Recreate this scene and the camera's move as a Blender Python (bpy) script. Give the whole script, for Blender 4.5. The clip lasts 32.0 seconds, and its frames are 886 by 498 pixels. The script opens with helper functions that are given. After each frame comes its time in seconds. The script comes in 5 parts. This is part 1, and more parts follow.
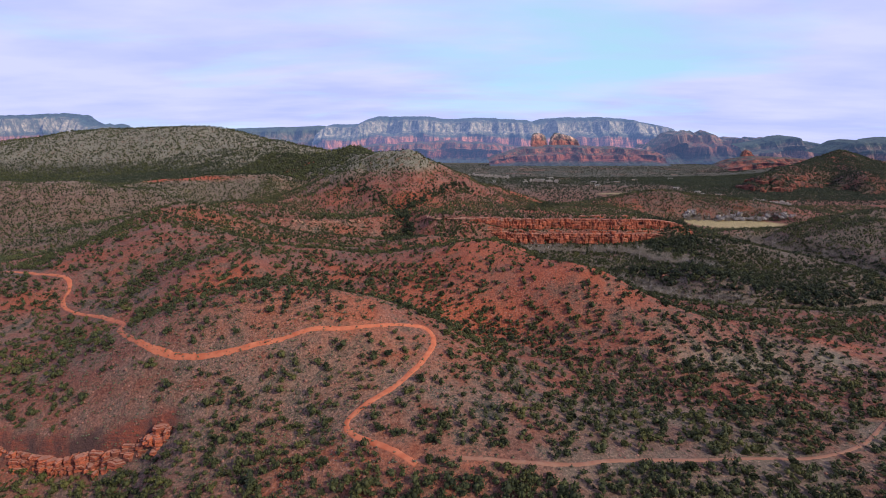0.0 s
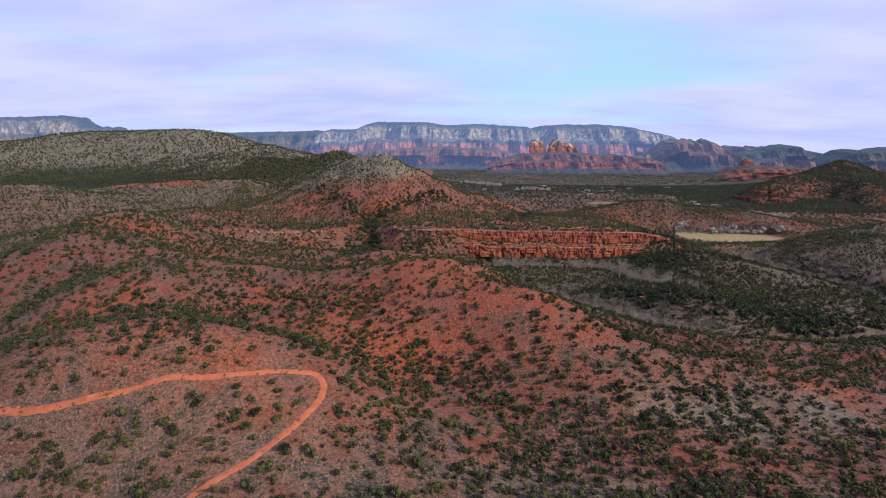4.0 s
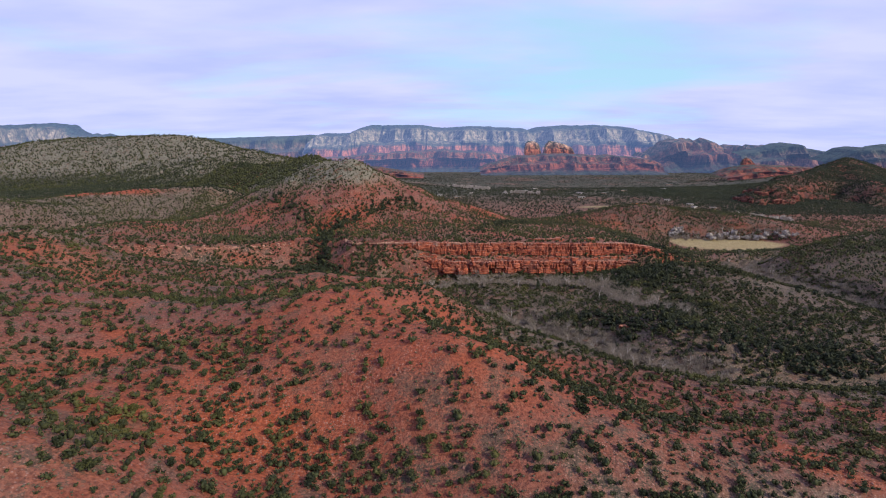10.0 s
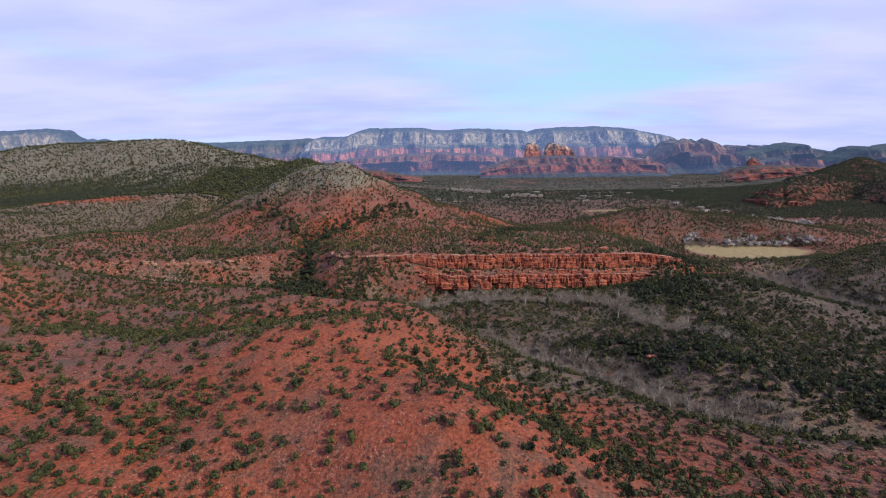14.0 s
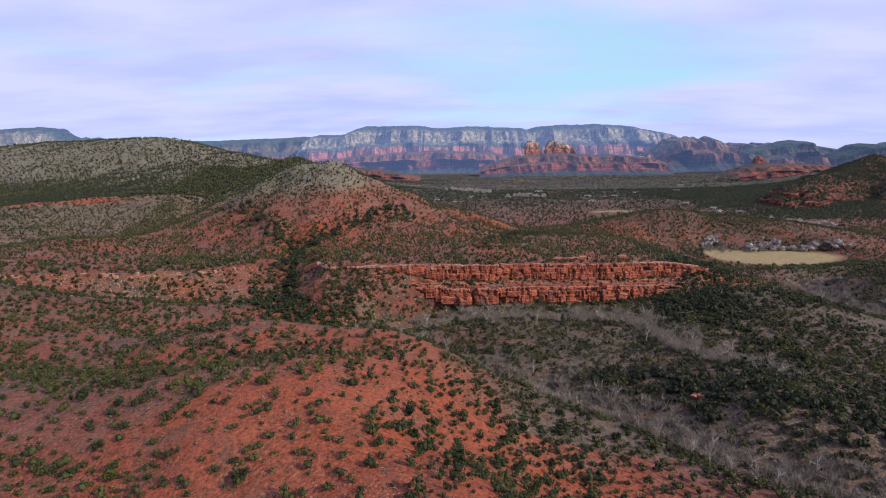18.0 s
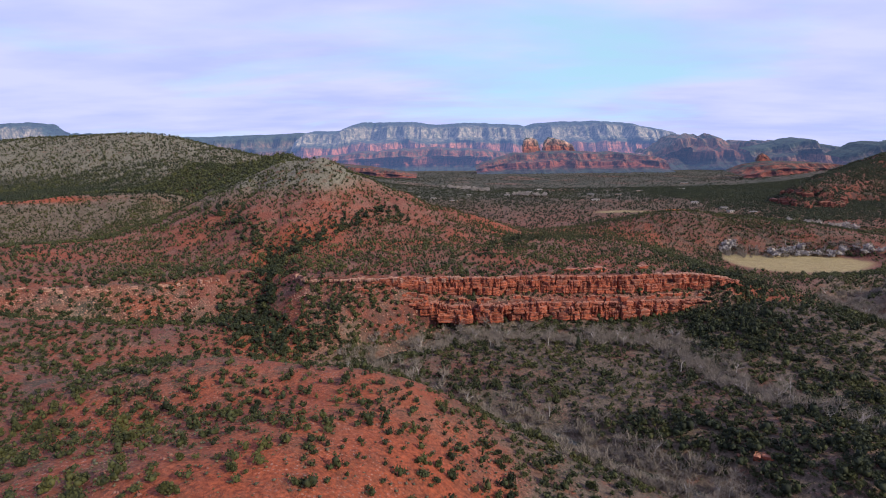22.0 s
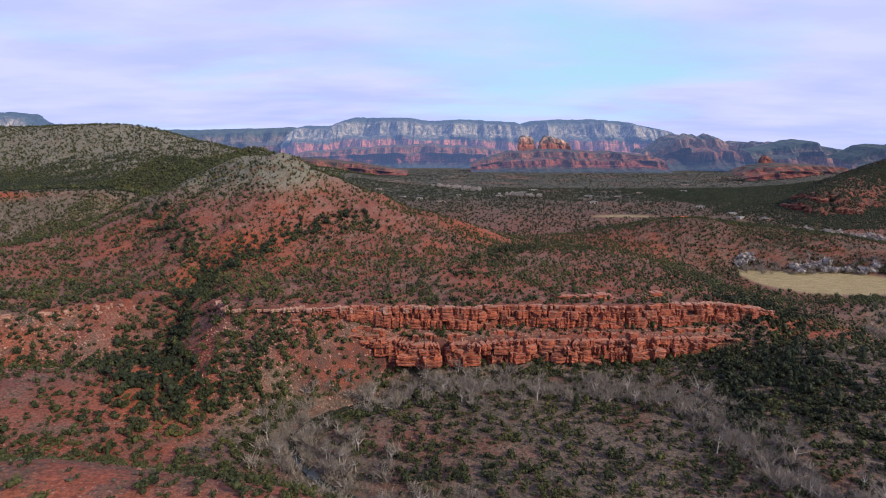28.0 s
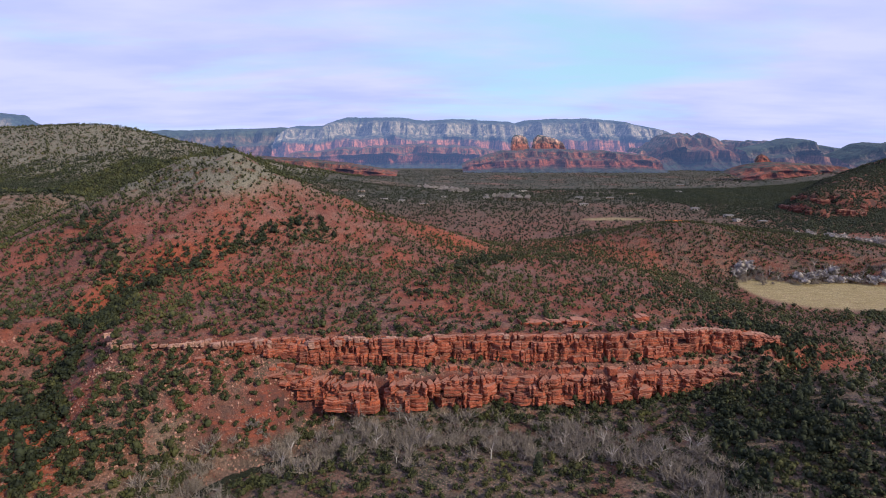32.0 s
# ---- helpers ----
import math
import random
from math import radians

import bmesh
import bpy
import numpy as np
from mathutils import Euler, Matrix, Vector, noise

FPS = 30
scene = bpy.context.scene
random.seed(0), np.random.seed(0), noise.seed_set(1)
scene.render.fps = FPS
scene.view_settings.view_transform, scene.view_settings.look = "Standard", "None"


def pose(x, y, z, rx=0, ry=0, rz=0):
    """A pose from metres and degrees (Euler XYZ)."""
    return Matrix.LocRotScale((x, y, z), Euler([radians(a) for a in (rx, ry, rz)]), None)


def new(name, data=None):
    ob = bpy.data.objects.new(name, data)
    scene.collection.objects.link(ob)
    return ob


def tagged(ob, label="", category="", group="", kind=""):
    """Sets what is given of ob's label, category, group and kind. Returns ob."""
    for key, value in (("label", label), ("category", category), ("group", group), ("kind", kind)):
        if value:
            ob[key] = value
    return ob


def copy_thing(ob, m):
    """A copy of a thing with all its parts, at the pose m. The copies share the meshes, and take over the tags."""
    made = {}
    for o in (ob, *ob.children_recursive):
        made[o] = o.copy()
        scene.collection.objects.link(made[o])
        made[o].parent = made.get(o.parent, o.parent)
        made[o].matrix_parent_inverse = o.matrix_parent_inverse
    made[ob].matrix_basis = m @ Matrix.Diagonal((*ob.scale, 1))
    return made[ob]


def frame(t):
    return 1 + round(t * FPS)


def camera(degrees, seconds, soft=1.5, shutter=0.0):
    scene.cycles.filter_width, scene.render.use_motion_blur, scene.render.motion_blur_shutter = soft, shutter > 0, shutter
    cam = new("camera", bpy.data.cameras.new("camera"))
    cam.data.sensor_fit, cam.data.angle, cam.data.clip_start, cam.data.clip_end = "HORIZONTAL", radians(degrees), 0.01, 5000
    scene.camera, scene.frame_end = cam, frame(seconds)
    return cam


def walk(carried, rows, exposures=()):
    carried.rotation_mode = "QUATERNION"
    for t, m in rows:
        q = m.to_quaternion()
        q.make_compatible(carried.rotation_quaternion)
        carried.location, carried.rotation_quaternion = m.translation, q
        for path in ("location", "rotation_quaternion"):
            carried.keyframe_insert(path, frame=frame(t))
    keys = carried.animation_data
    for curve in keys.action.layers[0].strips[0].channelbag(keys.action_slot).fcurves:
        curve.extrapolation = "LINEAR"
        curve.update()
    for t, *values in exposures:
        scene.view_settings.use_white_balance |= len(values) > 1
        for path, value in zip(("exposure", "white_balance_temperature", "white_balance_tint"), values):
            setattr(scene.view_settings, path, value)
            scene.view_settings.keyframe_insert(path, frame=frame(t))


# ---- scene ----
cam = camera(80.7, 32.0, soft=1.05)
METRES, EYE, TILT, LEAN, TURN = 420.0, 108.0, -10.77, 0.0, 0.0
ROWS = [
    (0.0, 0.0, 0.0, 0.0, 0.0, 0.0, -0.0),
    (0.5, 0.0117, 0.012, 0.0023, -0.04, 0.01, 0.06),
    (1.0, 0.0236, 0.0238, 0.0046, -0.06, 0.04, 0.12),
    (1.5, 0.0357, 0.0355, 0.007, -0.06, 0.18, 0.05),
    (2.0, 0.0469, 0.0477, 0.0096, -0.04, 0.31, -0.01),
    (2.5, 0.0572, 0.0606, 0.0125, 0.01, 0.39, -0.06),
    (3.0, 0.067, 0.0734, 0.0151, 0.07, 0.49, -0.2),
    (3.5, 0.0768, 0.0862, 0.0176, 0.16, 0.58, -0.42),
    (5.5, 0.1174, 0.1365, 0.0266, 0.32, 0.78, -0.79),
    (6.0, 0.1275, 0.1495, 0.0289, 0.34, 0.84, -0.76),
    (6.5, 0.137, 0.1627, 0.0314, 0.37, 0.88, -0.7),
    (7.0, 0.146, 0.1761, 0.0337, 0.41, 0.9, -0.65),
    (7.5, 0.1546, 0.1897, 0.0363, 0.41, 0.91, -0.44),
    (8.0, 0.1624, 0.2035, 0.0389, 0.41, 0.92, -0.28),
    (8.5, 0.169, 0.2176, 0.0417, 0.42, 0.95, -0.19),
    (9.0, 0.1746, 0.2322, 0.0446, 0.42, 0.95, -0.09),
    (9.5, 0.179, 0.2467, 0.0477, 0.4, 0.94, 0.05),
    (10.0, 0.1822, 0.2613, 0.0505, 0.38, 0.96, 0.12),
    (10.5, 0.1846, 0.2765, 0.0534, 0.36, 1.01, 0.21),
    (11.0, 0.1862, 0.2912, 0.0564, 0.34, 1.03, 0.3),
    (11.5, 0.1872, 0.306, 0.0591, 0.34, 1.07, 0.36),
    (12.0, 0.1876, 0.3208, 0.0617, 0.35, 1.14, 0.42),
    (12.5, 0.1878, 0.3357, 0.0643, 0.36, 1.17, 0.46),
    (13.0, 0.1876, 0.3504, 0.0671, 0.36, 1.21, 0.49),
    (13.5, 0.1874, 0.3652, 0.0699, 0.38, 1.26, 0.54),
    (14.0, 0.187, 0.3801, 0.0727, 0.39, 1.27, 0.58),
    (14.5, 0.1867, 0.3949, 0.0756, 0.4, 1.27, 0.61),
    (16.5, 0.1847, 0.4541, 0.0866, 0.34, 1.18, 0.62),
    (17.0, 0.1843, 0.4687, 0.0895, 0.3, 1.17, 0.63),
    (17.5, 0.184, 0.4834, 0.0925, 0.28, 1.14, 0.65),
    (18.0, 0.1835, 0.4984, 0.0952, 0.24, 1.1, 0.68),
    (18.5, 0.183, 0.5133, 0.0984, 0.19, 0.98, 0.67),
    (19.0, 0.1828, 0.528, 0.1011, 0.16, 0.98, 0.7),
    (19.5, 0.1825, 0.543, 0.1039, 0.12, 0.91, 0.68),
    (20.0, 0.1824, 0.5579, 0.107, 0.08, 0.88, 0.7),
    (20.5, 0.1822, 0.5728, 0.1098, 0.02, 0.85, 0.7),
    (21.0, 0.1822, 0.5877, 0.1126, -0.05, 0.82, 0.69),
    (21.5, 0.1824, 0.6025, 0.1152, -0.09, 0.81, 0.67),
    (22.0, 0.1828, 0.6173, 0.118, -0.15, 0.76, 0.63),
    (22.5, 0.1833, 0.6323, 0.1207, -0.21, 0.72, 0.59),
    (23.0, 0.1844, 0.6471, 0.1234, -0.28, 0.68, 0.58),
    (23.5, 0.1859, 0.6619, 0.1262, -0.35, 0.67, 0.57),
    (24.0, 0.188, 0.6766, 0.1291, -0.41, 0.63, 0.55),
    (24.5, 0.1904, 0.6913, 0.132, -0.49, 0.6, 0.54),
    (25.0, 0.1933, 0.7059, 0.1347, -0.56, 0.58, 0.52),
    (25.5, 0.1966, 0.7205, 0.1375, -0.6, 0.54, 0.49),
    (27.5, 0.2163, 0.7777, 0.1481, -0.69, 0.49, -0.11),
    (28.0, 0.2233, 0.7916, 0.1509, -0.7, 0.44, -0.12),
    (28.5, 0.2305, 0.8054, 0.1536, -0.73, 0.43, -0.2),
    (29.0, 0.2382, 0.819, 0.1561, -0.74, 0.44, -0.25),
    (29.5, 0.2464, 0.8327, 0.1588, -0.78, 0.4, -0.22),
    (30.0, 0.2548, 0.8464, 0.1613, -0.83, 0.3, -0.27),
    (30.5, 0.2634, 0.86, 0.1638, -0.88, 0.26, -0.15),
    (31.0, 0.2714, 0.8737, 0.1664, -0.96, 0.3, -0.02),
    (31.5, 0.2781, 0.8876, 0.1689, -1.0, 0.37, 0.06),
    (32.0, 0.2836, 0.9017, 0.1715, -1.02, 0.45, 0.12),
]
walk(cam, [(t, pose(0, 0, EYE, TILT, LEAN, TURN) @ pose(METRES * x, METRES * y, METRES * z, 90 + pitch, roll, yaw)) for t, x, y, z, yaw, pitch, roll in ROWS])

# ---- world, sun, exposure ----
SUN_AZ, SUN_EL = 124.0, 32.0   # clockwise from the +y heading, height over the horizon
scene.view_settings.exposure = 0.0
world = bpy.data.worlds.new("sky")
scene.world = world
world.use_nodes = True


def build_sky():
    nt = world.node_tree
    nt.nodes.clear()
    N, L = nt.nodes.new, nt.links.new
    out = N("ShaderNodeOutputWorld")
    bg = N("ShaderNodeBackground")
    bg.inputs["Strength"].default_value = 0.1
    sky = N("ShaderNodeTexSky")
    sky.sky_type, sky.sun_disc = "NISHITA", False
    sky.sun_elevation, sky.sun_rotation = radians(SUN_EL), radians(SUN_AZ)
    sky.altitude, sky.dust_density = 1300, 0.6
    co = N("ShaderNodeTexCoord")
    sep = N("ShaderNodeSeparateXYZ")
    L(co.outputs["Generated"], sep.inputs[0])
    # cloud sheet: the direction divided by its height
    den = N("ShaderNodeMath")
    den.operation = "ADD"
    den.inputs[1].default_value = 0.12
    ab = N("ShaderNodeMath")
    ab.operation = "ABSOLUTE"
    L(sep.outputs[2], ab.inputs[0])
    L(ab.outputs[0], den.inputs[0])
    dv = N("ShaderNodeVectorMath")
    dv.operation = "DIVIDE"
    com = N("ShaderNodeCombineXYZ")
    for i in range(3):
        L(den.outputs[0], com.inputs[i])
    L(co.outputs["Generated"], dv.inputs[0])
    L(com.outputs[0], dv.inputs[1])
    mp = N("ShaderNodeMapping")
    mp.inputs["Location"].default_value = (0.35, 0.2, 0.0)
    mp.inputs["Scale"].default_value = (0.55, 1.0, 1.0)
    L(dv.outputs[0], mp.inputs[0])
    noise_a = N("ShaderNodeTexNoise")
    noise_a.inputs["Scale"].default_value = 0.75
    noise_a.inputs["Detail"].default_value = 7.0
    noise_a.inputs["Roughness"].default_value = 0.6
    noise_a.inputs["Distortion"].default_value = 0.35
    L(mp.outputs[0], noise_a.inputs["Vector"])
    ra = N("ShaderNodeValToRGB")
    ra.color_ramp.elements[0].position, ra.color_ramp.elements[1].position = 0.20, 0.46
    noise_b = N("ShaderNodeTexNoise")
    noise_b.inputs["Scale"].default_value = 1.6
    noise_b.inputs["Detail"].default_value = 6.0
    L(mp.outputs[0], noise_b.inputs["Vector"])
    rb = N("ShaderNodeValToRGB")
    rb.color_ramp.elements[0].position, rb.color_ramp.elements[0].color = 0.35, (5.3, 6.0, 10.5, 1)
    rb.color_ramp.elements[1].position, rb.color_ramp.elements[1].color = 0.62, (6.8, 7.2, 11.5, 1)
    L(noise_b.outputs[0], rb.inputs[0])
    # thin veil in the gaps between the clouds
    veil = N("ShaderNodeMix")
    veil.data_type = "RGBA"
    veil.inputs[0].default_value = 0.72
    veil.inputs[7].default_value = (5.4, 8.9, 11.5, 1)
    L(sky.outputs[0], veil.inputs[6])
    mix = N("ShaderNodeMix")
    mix.data_type = "RGBA"
    # the broad opening in the cloud ahead
    dot = N("ShaderNodeVectorMath")
    dot.operation = "DISTANCE"
    stretch = N("ShaderNodeVectorMath")
    stretch.operation = "MULTIPLY"
    stretch.inputs[1].default_value = (1.0, 0.2, 2.6)
    L(co.outputs["Generated"], stretch.inputs[0])
    L(stretch.outputs[0], dot.inputs[0])
    dot.inputs[1].default_value = (0.26, 0.19, 0.40)
    gap = N("ShaderNodeValToRGB")
    gap.color_ramp.elements[0].position, gap.color_ramp.elements[0].color = 0.0, (0.30, 0.30, 0.30, 1)
    gap.color_ramp.elements[1].position, gap.color_ramp.elements[1].color = 0.42, (0.0, 0.0, 0.0, 1)
    L(dot.outputs["Value"], gap.inputs[0])
    less = N("ShaderNodeMath")
    less.operation = "SUBTRACT"
    L(noise_a.outputs[0], less.inputs[0])
    L(gap.outputs[0], less.inputs[1])
    L(less.outputs[0], ra.inputs[0])
    L(ra.outputs[0], mix.inputs[0])
    L(veil.outputs[2], mix.inputs[6])
    L(rb.outputs[0], mix.inputs[7])
    L(mix.outputs[2], bg.inputs[0])
    L(bg.outputs[0], out.inputs[0])


build_sky()
sun = new("sun", bpy.data.lights.new("sun", "SUN"))
sun.data.energy, sun.data.angle, sun.data.color = 5.0, radians(0.8), (1.0, 0.88, 0.70)
sun.rotation_euler = Euler((radians(90 - SUN_EL), 0, radians(180 - SUN_AZ)))

# ---- materials ----


class Nodes:
    """A small builder for node materials."""

    def __init__(self, name, rough=0.9):
        self.mat = bpy.data.materials.new(name)
        self.mat.use_nodes = True
        self.nt = self.mat.node_tree
        self.bsdf = self.nt.nodes["Principled BSDF"]
        self.bsdf.inputs["Roughness"].default_value = rough
        self.bsdf.inputs["Specular IOR Level"].default_value = 0.2
        self.pos = self.nt.nodes.new("ShaderNodeNewGeometry").outputs["Position"]

    def link(self, a, b):
        self.nt.links.new(a, b)

    def noise(self, scale, detail=5.0, rough=0.55, stretch=None, vec=None):
        n = self.nt.nodes.new("ShaderNodeTexNoise")
        n.inputs["Scale"].default_value, n.inputs["Detail"].default_value, n.inputs["Roughness"].default_value = scale, detail, rough
        src = vec or self.pos
        if stretch:
            m = self.nt.nodes.new("ShaderNodeMapping")
            m.inputs["Scale"].default_value = stretch
            self.link(src, m.inputs[0])
            src = m.outputs[0]
        self.link(src, n.inputs["Vector"])
        return n.outputs[0]

    def cells(self, scale, out="Distance"):
        n = self.nt.nodes.new("ShaderNodeTexVoronoi")
        n.inputs["Scale"].default_value = scale
        self.link(self.pos, n.inputs["Vector"])
        return n.outputs[out]

    def ramp(self, fac, a, b, ca=(0, 0, 0, 1), cb=(1, 1, 1, 1)):
        r = self.nt.nodes.new("ShaderNodeValToRGB")
        e = r.color_ramp.elements
        e[0].position, e[0].color, e[1].position, e[1].color = a, ca, b, cb
        self.link(fac, r.inputs[0])
        return r.outputs[0]

    def stops(self, fac, rows):
        r = self.nt.nodes.new("ShaderNodeValToRGB")
        e = r.color_ramp.elements
        while len(e) < len(rows):
            e.new(0.5)
        for el, (p, c) in zip(e, rows):
            el.position, el.color = p, (*c, 1)
        self.link(fac, r.inputs[0])
        return r.outputs[0]

    def attr(self, name):
        n = self.nt.nodes.new("ShaderNodeAttribute")
        n.attribute_name = name
        return n.outputs["Fac"]

    def mul(self, a, b, op="MULTIPLY"):
        n = self.nt.nodes.new("ShaderNodeMath")
        n.operation, n.use_clamp = op, op != "ADD"
        for i, v in enumerate((a, b)):
            if isinstance(v, (int, float)):
                n.inputs[i].default_value = v
            else:
                self.link(v, n.inputs[i])
        return n.outputs[0]

    def mix(self, fac, a, b, blend="MIX"):
        n = self.nt.nodes.new("ShaderNodeMix")
        n.data_type, n.blend_type = "RGBA", blend
        for i, v in ((0, fac), (6, a), (7, b)):
            if isinstance(v, (int, float)):
                n.inputs[i].default_value = v
            elif isinstance(v, tuple):
                n.inputs[i].default_value = (*v, 1)
            else:
                self.link(v, n.inputs[i])
        return n.outputs[2]

    def bump(self, h, dist, strength=1.0):
        n = self.nt.nodes.new("ShaderNodeBump")
        n.inputs["Distance"].default_value, n.inputs["Strength"].default_value = dist, strength
        self.link(h, n.inputs["Height"])
        self.link(n.outputs[0], self.bsdf.inputs["Normal"])

    def done(self, colour):
        if isinstance(colour, tuple):
            self.bsdf.inputs["Base Color"].default_value = (*colour, 1)
        else:
            self.link(colour, self.bsdf.inputs["Base Color"])
        return self.mat


def soil_material():
    m = Nodes("desert_soil", 0.95)
    big = m.noise(0.018, 4)
    mid = m.noise(0.09, 5, 0.6)
    fine = m.noise(0.9, 5, 0.65)
    red = m.mix(m.ramp(big, 0.38, 0.62), (0.200, 0.061, 0.036), (0.148, 0.060, 0.045))
    red = m.mix(m.ramp(mid, 0.45, 0.7), red, (0.265, 0.135, 0.100))
    red = m.mix(m.attr("bright"), red, (0.295, 0.074, 0.034))
    pale = m.mix(m.ramp(mid, 0.35, 0.65), (0.13, 0.12, 0.078), (0.23, 0.21, 0.155))
    col = m.mix(m.mul(m.attr("pale"), m.ramp(m.mul(m.mul(fine, 0.35), mid, "ADD"), 0.42, 0.62)), red, pale)
    litter_and_shade = m.mix(m.ramp(mid, 0.4, 0.6), (0.088, 0.066, 0.047), (0.185, 0.135, 0.097))
    col = m.mix(m.mul(m.attr("litter_and_shade"), m.ramp(m.noise(0.25, 5, 0.65), 0.25, 0.45)), col, litter_and_shade)
    brush = m.ramp(m.mul(m.noise(1.3, 4, 0.7), m.ramp(mid, 0.25, 0.65), "MULTIPLY"), 0.34, 0.42)
    col = m.mix(m.mul(brush, m.attr("brush")), col, (0.055, 0.052, 0.036))
    grass = m.mix(m.ramp(m.noise(0.12, 5, 0.65, (1, 3, 1)), 0.35, 0.65), (0.26, 0.20, 0.085), (0.36, 0.29, 0.15))
    col = m.mix(m.attr("grass"), col, grass)
    stones = m.ramp(m.cells(1.0), 0.17, 0.32, (1, 1, 1, 1), (0, 0, 0, 1))
    col = m.mix(m.mul(m.mul(stones, m.ramp(m.noise(0.07, 3), 0.34, 0.52)), m.attr("stony")), col, (0.30, 0.175, 0.135))
    col = m.mix(m.ramp(fine, 0.36, 0.66), m.mix(1.0, col, (0.48, 0.48, 0.50), "MULTIPLY"), m.mix(1.0, col, (1.12, 1.12, 1.12), "MULTIPLY"))
    tuft = m.ramp(m.cells(0.42), 0.16, 0.30, (1, 1, 1, 1), (0, 0, 0, 1))
    col = m.mix(m.mul(m.mul(tuft, m.ramp(m.noise(0.05, 4), 0.42, 0.6)), m.mul(m.attr("brush"), 0.8)), col, (0.065, 0.060, 0.042))
    woods = m.mix(m.ramp(m.noise(0.02, 5, 0.7), 0.4, 0.6), (0.030, 0.036, 0.024), (0.075, 0.062, 0.045))
    col = m.mix(m.attr("forest"), col, woods)
    rock = m.mix(m.ramp(m.noise(0.5, 5, 0.6, (0.6, 0.6, 2.4)), 0.35, 0.65), (0.205, 0.054, 0.030), (0.095, 0.038, 0.030))
    rock = m.mix(m.ramp(m.noise(0.09, 6, 0.7, (1.0, 1.0, 0.35)), 0.42, 0.58), rock, (0.062, 0.033, 0.028))
    col = m.mix(m.attr("rock"), col, rock)
    m.bump(m.mul(fine, m.noise(0.3, 3), "ADD"), 0.7)
    return m.done(col)


def rock_material(name, a, b, dark, cap=None):
    m = Nodes(name, 0.9)
    n = m.noise(0.25, 6, 0.6, (0.5, 0.5, 2.2))
    f = m.noise(1.6, 5, 0.65, (0.7, 0.7, 2.0))
    streak = m.noise(0.6, 4, 0.6, (1.6, 1.6, 0.18))
    col = m.mix(m.ramp(n, 0.35, 0.65), a, b)
    col = m.mix(m.ramp(streak, 0.55, 0.70), col, dark)
    col = m.mix(m.mul(m.ramp(f, 0.60, 0.80), 0.7), col, (0.46, 0.22, 0.14))
    beds = m.noise(0.9, 4, 0.7, (0.04, 0.04, 1.0))
    col = m.mix(m.ramp(beds, 0.47, 0.60), col, m.mix(1.0, col, (0.66, 0.64, 0.66), "MULTIPLY"))
    stain = m.ramp(m.noise(0.11, 5, 0.65), 0.50, 0.62)
    col = m.mix(m.mul(stain, 0.5), col, dark)
    # upward faces paler: rubble on the ledges and light from above, both as colour
    up = m.nt.nodes.new("ShaderNodeSeparateXYZ")
    m.link(m.nt.nodes.new("ShaderNodeNewGeometry").outputs["Normal"], up.inputs[0])
    col = m.mix(m.mul(m.ramp(up.outputs[2], 0.70, 0.92), 0.55), col, (0.36, 0.20, 0.14))
    info = m.nt.nodes.new("ShaderNodeObjectInfo")
    col = m.mix(m.mul(info.outputs["Random"], 0.45), col, m.mix(1.0, col, (0.62, 0.58, 0.56), "MULTIPLY"))
    m.bump(m.mul(f, n, "ADD"), 0.5)
    return m.done(col)


def foliage_material(name, dark, light, warm):
    m = Nodes(name, 0.75)
    geo = m.nt.nodes.new("ShaderNodeNewGeometry")
    col = m.mix(geo.outputs["Random Per Island"], dark, light)
    col = m.mix(m.ramp(m.noise(0.06, 3), 0.5, 0.72), col, warm)
    col = m.mix(m.ramp(m.noise(0.011, 3), 0.42, 0.6), col, m.mix(1.0, col, (0.8, 0.86, 0.95), "MULTIPLY"))
    return m.done(col)


def plain_material(name, a, b, scale=1.0, rough=0.85, bump=0.05, metal=0.0):
    m = Nodes(name, rough)
    m.bsdf.inputs["Metallic"].default_value = metal
    n = m.noise(scale, 5, 0.6)
    if bump:
        m.bump(n, bump)
    return m.done(m.mix(m.ramp(n, 0.3, 0.7), a, b))


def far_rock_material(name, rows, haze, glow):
    """Strata by the height within the mesa (attribute 'level'); the far rock itself emits a little blue, imitating the
    haze of the air.
    """
    m = Nodes(name, 0.95)
    wob = m.mul(m.mul(m.noise(0.012, 5, 0.6), 0.16), -0.08, "ADD")
    col = m.stops(m.mul(m.attr("level"), wob, "ADD"), rows)
    seams = m.noise(0.02, 5, 0.6, (0.35, 0.35, 7.0))
    col = m.mix(m.ramp(seams, 0.42, 0.62), m.mix(1.0, col, (0.72, 0.70, 0.72), "MULTIPLY"), col)
    # dark upright streaks: scrub and the shade of gullies, put into the colour
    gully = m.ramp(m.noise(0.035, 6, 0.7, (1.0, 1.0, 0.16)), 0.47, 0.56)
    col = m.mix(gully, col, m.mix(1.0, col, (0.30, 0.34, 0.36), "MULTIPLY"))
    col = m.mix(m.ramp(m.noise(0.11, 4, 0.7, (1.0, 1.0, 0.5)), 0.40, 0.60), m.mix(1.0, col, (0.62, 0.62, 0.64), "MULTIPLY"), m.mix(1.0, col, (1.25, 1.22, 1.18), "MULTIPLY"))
    scrub = m.ramp(m.noise(0.035, 6, 0.75), 0.47, 0.56)
    col = m.mix(m.mul(scrub, m.attr("scrub")), col, (0.035, 0.055, 0.04))
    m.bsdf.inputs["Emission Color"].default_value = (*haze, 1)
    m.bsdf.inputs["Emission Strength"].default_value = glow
    m.bump(m.noise(0.03, 6, 0.7), 9.0)
    return m.done(col)


